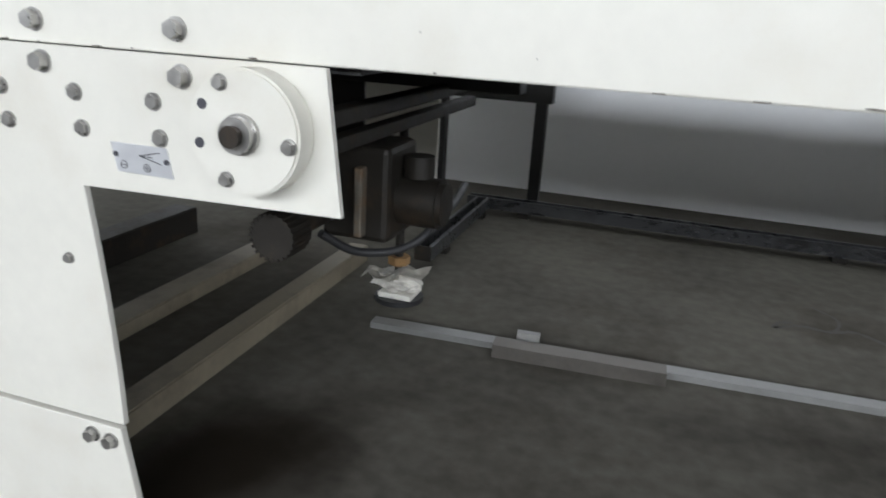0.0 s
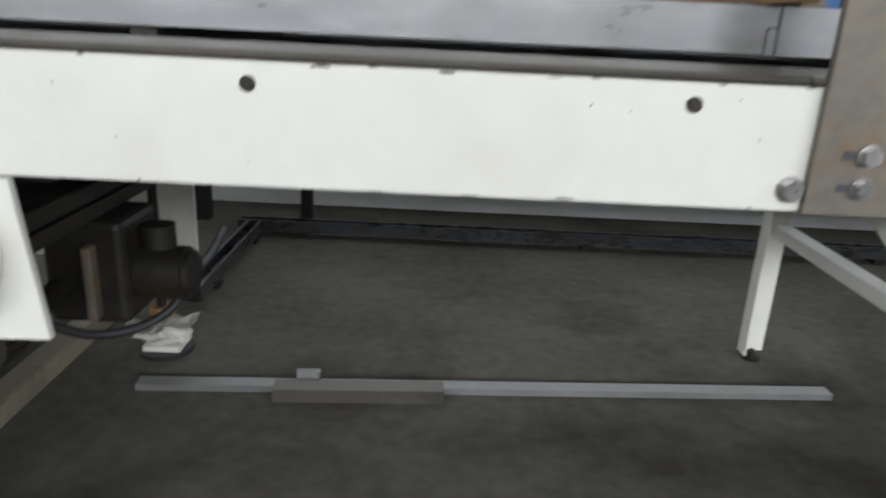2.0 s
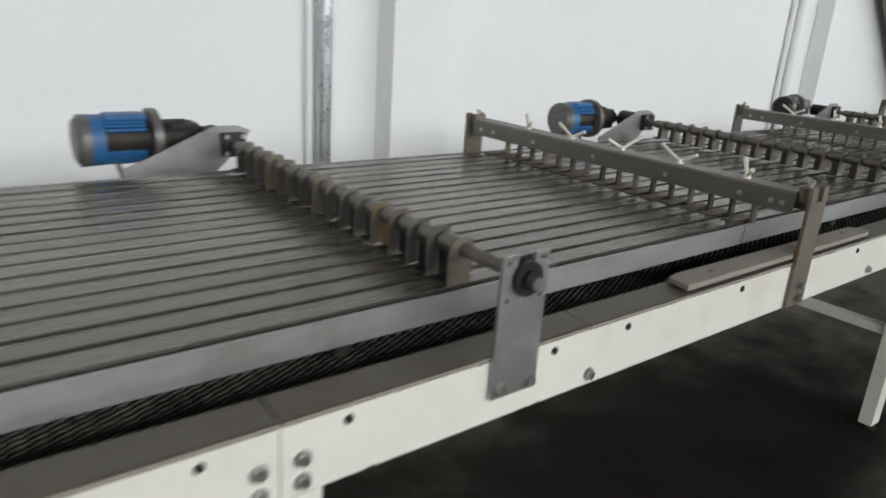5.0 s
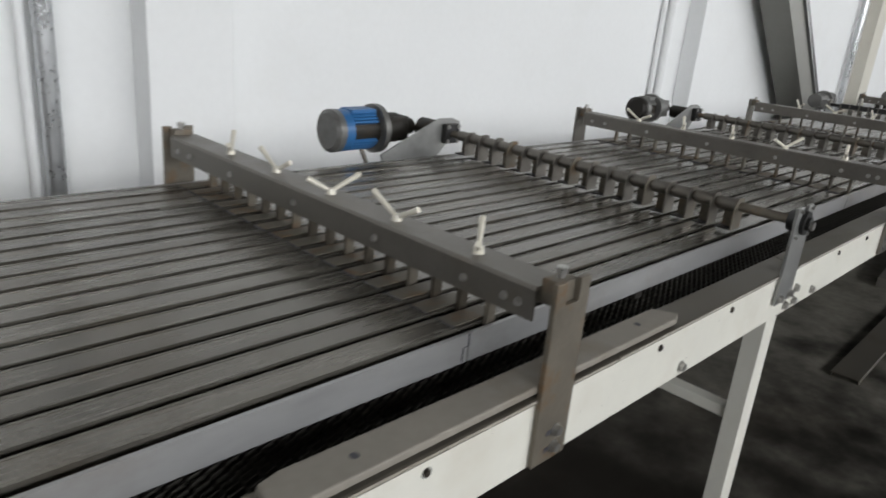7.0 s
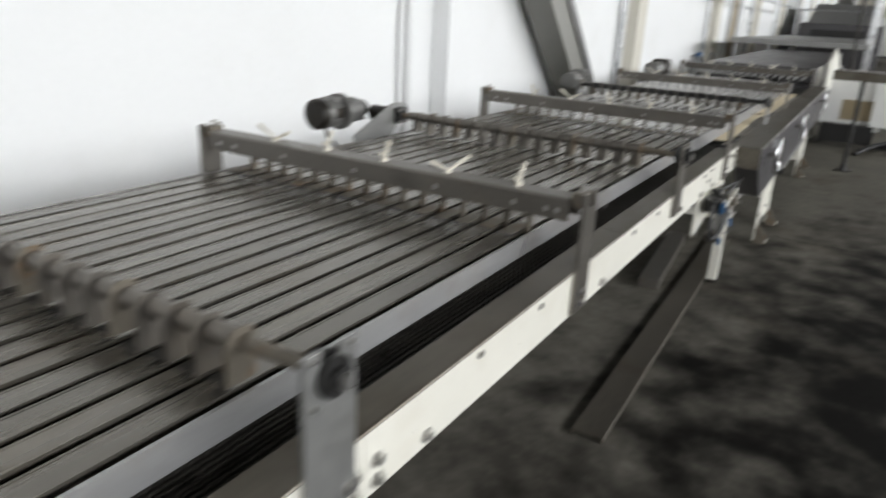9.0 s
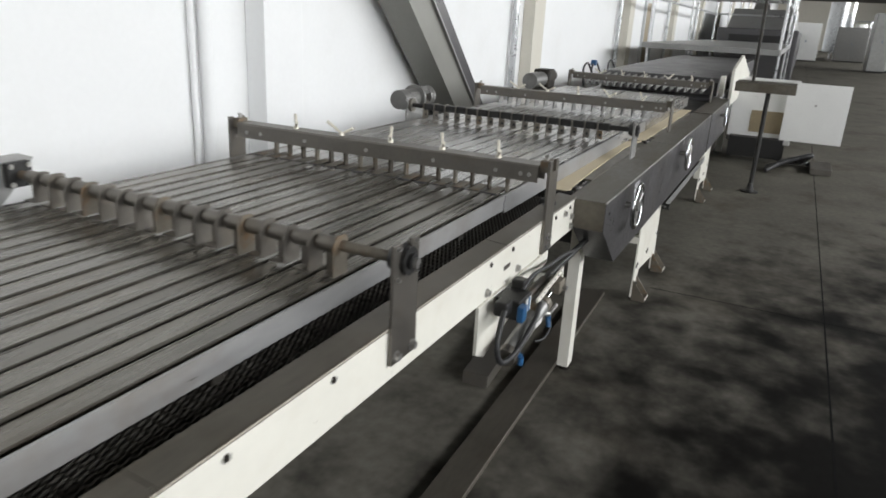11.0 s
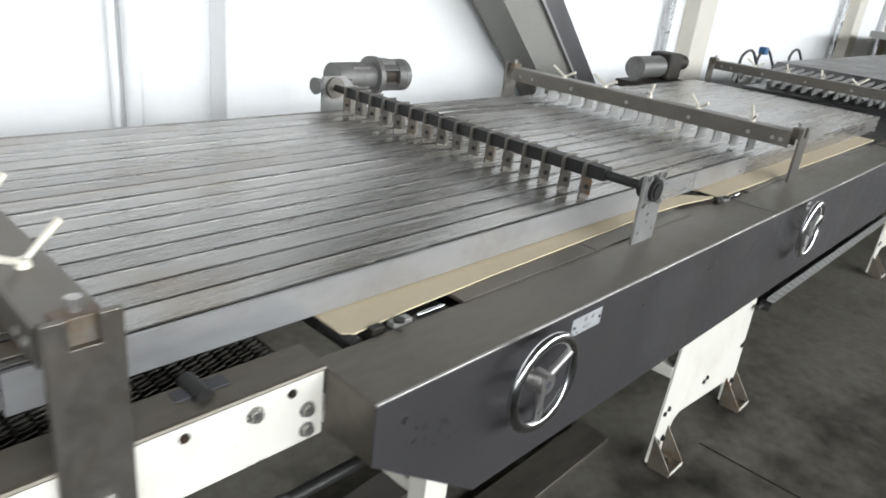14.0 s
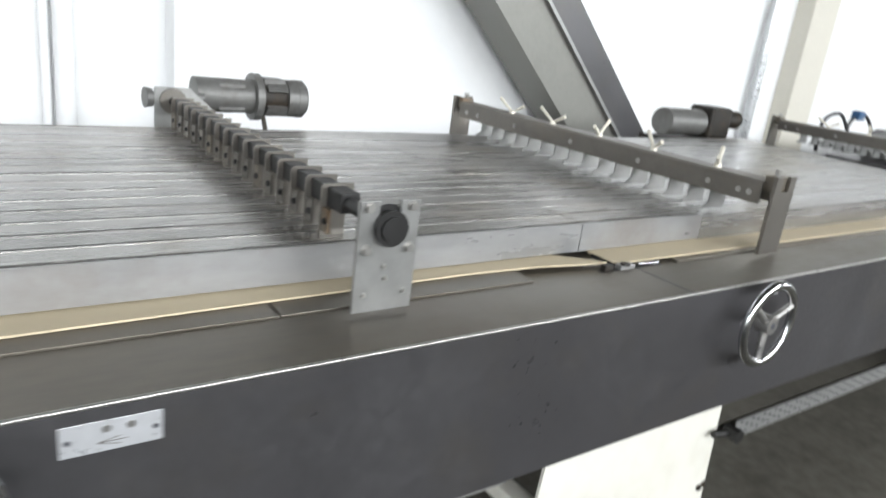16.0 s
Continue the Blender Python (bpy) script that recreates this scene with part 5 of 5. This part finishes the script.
def stand_table():
    t = thing("shelf_stand", (15.2, -0.46, 0.0), "grey shelf on a dark post with a tall thin upright", "stand")
    part("shelf", B(14.9, 15.3, -0.70, -0.16, 1.00, 1.09, 0.006), LEDGE, t)
    part("post", C((15.1, -0.46, 0.012), (15.1, -0.46, 1.0), 0.022, 14), BLACK, t, round_=True)
    part("foot", cyl(C((15.1, -0.46, 0.0), (15.1, -0.46, 0.012), 0.085, 20), (15.1, -0.46, 0.012), (15.1, -0.46, 0.09), 0.04, 16, 0.024), BLACK, t, round_=True)
    part("upright", C((15.2, -0.30, 1.09), (15.2, -0.27, 2.6), 0.016, 12), DARK, t, round_=True)


stand_table()
solid("floor_plate", B(16.6, 17.2, -1.25, -1.02, 0.0, 0.07, 0.005), STEEL, "grey steel block on the floor beside the cabinet", "steel block")
hs = thing("hose_bundle", (16.7, -0.8, 0.0), "dark hoses and clamps lying under the cabinet", "hoses")
for k in range(4):
    part("hose", tube(bmesh.new(), curve_points([(16.3 + 0.1 * k, -0.55, 0.03), (16.6, -0.75 - 0.08 * k, 0.13 + 0.03 * k), (16.9, -0.9, 0.08), (17.15, -1.0 + 0.1 * k, 0.03)]), 0.026), RUBBER, hs, round_=True)


def platform():
    p = thing("railed_platform", (27.0, 0.8, 0.0), "grey tubular platform railing over the oven line", "platform")
    part("deck", B(21.6, 33.0, -0.35, 2.1, 1.18, 1.28), GALV, p)
    for x in (22.0, 27.5, 33.0):
        for y in (-0.32, 2.05):
            part("upright", C((x, y, 0.0), (x, y, 3.0), 0.03, 10), PIPE, p, round_=True)
    for y in (-0.32, 2.05):
        for z in (2.1, 3.0):
            part("rail", C((22.0, y, z), (33.0, y, z), 0.026, 10), PIPE, p, round_=True)
    for x in (22.0, 33.0):
        for z in (2.1, 3.0):
            part("rail", C((x, -0.32, z), (x, 2.05, z), 0.026, 10), PIPE, p, round_=True)


platform()


def oven():
    o = thing("tunnel_oven", (42.0, 0.8, 0.0), "long grey oven housing with a sloped hood", "oven")
    part("body", B(33.6, 66.0, -0.5, 2.0, 0.0, 1.7, 0.03), COVER, o)
    part("hood", P([(34.5, 1.702), (44.0, 1.702), (42.0, 2.4), (36.5, 2.4)], "y", -0.3, 1.8), GALV, o)
    part("hood_duct", C((36.8, 0.9, 2.41), (41.0, 0.9, 4.6), 0.28, 20), GREYM, o, round_=True)
    part("hood_pipe", C((39.0, -0.1, 2.41), (39.0, -0.1, HALL_H - 0.01), 0.14, 16), GALV, o, round_=True)
    part("dark_mouth", B(33.55, 33.598, 0.0, 1.6, 0.9, 1.5), BLACK, o)


oven()


def far_cabinet(x, y, w, d, h, mat, label):
    c = thing("cabinet", (x, y, 0.0), label, "cabinet", "cabinets along the aisle")
    part("body", B(x, x + d, y, y + w, 0.08, h, 0.01), mat, c)
    part("plinth", B(x + 0.03, x + d - 0.03, y + 0.03, y + w - 0.03, 0.0, 0.079), BLACK, c)
    for k in range(2):
        part("door", B(x - 0.012, x - 0.001, y + 0.03 + k * w / 2, y + w / 2 - 0.015 + k * w / 2, 0.16, h - 0.06, 0.003), mat, c)
    part("handle", B(x - 0.03, x - 0.013, y + w / 2 - 0.04, y + w / 2 - 0.015, h * 0.5, h * 0.5 + 0.14), BLUEP, c)


far_cabinet(50.0, -7.2, 2.6, 1.2, 3.0, CABG, "pale grey switch cabinet standing across the aisle")
far_cabinet(48.5, -4.5, 0.8, 2.0, 2.8, GALV, "narrow grey cabinet beside the switch cabinet")
far_cabinet(64.0, -4.6, 1.9, 1.2, 2.3, GREYM, "grey machine cabinet far down the aisle")
far_cabinet(60.0, -1.6, 1.6, 1.2, 2.4, WHITEP, "white machine cabinet at the end of the line")
tk = thing("steel_tank", (72.0, -3.0, 0.0), "upright stainless tank far down the aisle", "tank")
part("shell", C((72.0, -3.0, 0.5), (72.0, -3.0, 4.2), 0.9, 32), PIPE, tk, round_=True)
for a in (30, 150, 270):
    part("leg", C((72.0 + 0.6 * math.cos(radians(a)), -3.0 + 0.6 * math.sin(radians(a)), 0), (72.0 + 0.6 * math.cos(radians(a)), -3.0 + 0.6 * math.sin(radians(a)), 0.499), 0.05, 10), PIPE, tk, round_=True)
for x, y in ((58.0, -8.5), (70.0, -7.5), (84.0, -6.0)):
    col = thing("process_frame", (x, y, 0.0), "pale pipework frame far across the hall", "pipework", "pipework frames")
    for dx in (0, 2.0):
        for dy in (0, 1.5):
            part("upright", C((x + dx, y + dy, 0), (x + dx, y + dy, 3.2), 0.05, 8), PIPE, col, round_=True)
    for z in (1.6, 3.1):
        part("cross_pipe", C((x, y, z), (x + 2, y, z), 0.05, 8), PIPE, col, round_=True)
        part("cross_pipe", C((x, y, z), (x, y + 1.5, z), 0.05, 8), PIPE, col, round_=True)
    part("vessel", C((x + 1, y + 0.75, 1.7), (x + 1, y + 0.75, 2.9), 0.5, 20), WHITEP, col, round_=True)

# door in the long wall
dr = thing("door_1", (25.4, WALL_Y, 0.0), "brown door in a grey frame in the white wall", "door", kind="structure")
part("leaf", B(25.0, 25.95, WALL_Y - 0.03, WALL_Y - 0.003, 0.0, 2.1), DOORW, dr)
part("frame", B(24.9, 24.999, WALL_Y - 0.06, WALL_Y - 0.003, 0.0, 2.2), CABG, dr)
part("frame", B(25.951, 26.05, WALL_Y - 0.06, WALL_Y - 0.003, 0.0, 2.2), CABG, dr)
part("frame", B(25.0, 25.95, WALL_Y - 0.06, WALL_Y - 0.003, 2.101, 2.2), CABG, dr)

# floor joints
solid("floor_joint_1", B(-5.0, 60.0, -1.075, -1.067, 0.0, 0.0008), JOINT, "dark filled joint along the floor", "floor joint", kind="structure")
solid("floor_joint_2", B(11.70, 11.707, -10.9, -0.10, 0.0, 0.0006), JOINT, "dark filled joint across the floor", "floor joint", kind="structure")


# dried water marks on the concrete
def water_mark(pts, w):
    bm = bmesh.new()
    pts = curve_points([(x, y, 0.0006) for x, y in pts], 8)
    rng = random.Random(3)
    row = []
    for i, p in enumerate(pts):
        d = (pts[min(i + 1, len(pts) - 1)] - pts[max(i - 1, 0)]).normalized()
        n = Vector((-d.y, d.x, 0)) * w * rng.uniform(0.4, 1.1)
        row.append((bm.verts.new(p - n), bm.verts.new(p + n)))
    for (a, b), (c, e) in zip(row, row[1:]):
        bm.faces.new((a, c, e, b))
    solid("floor_stain", bm, WETMARK, "dark dried water mark on the concrete floor", "floor stain", kind="structure")


water_mark([(3.60, 1.42), (3.68, 1.47), (3.76, 1.46), (3.84, 1.49), (3.93, 1.42), (4.02, 1.44)], 0.011)
water_mark([(3.74, 1.66), (3.80, 1.58), (3.79, 1.50), (3.76, 1.46)], 0.006)
water_mark([(3.60, 1.42), (3.62, 1.47), (3.66, 1.49)], 0.012)
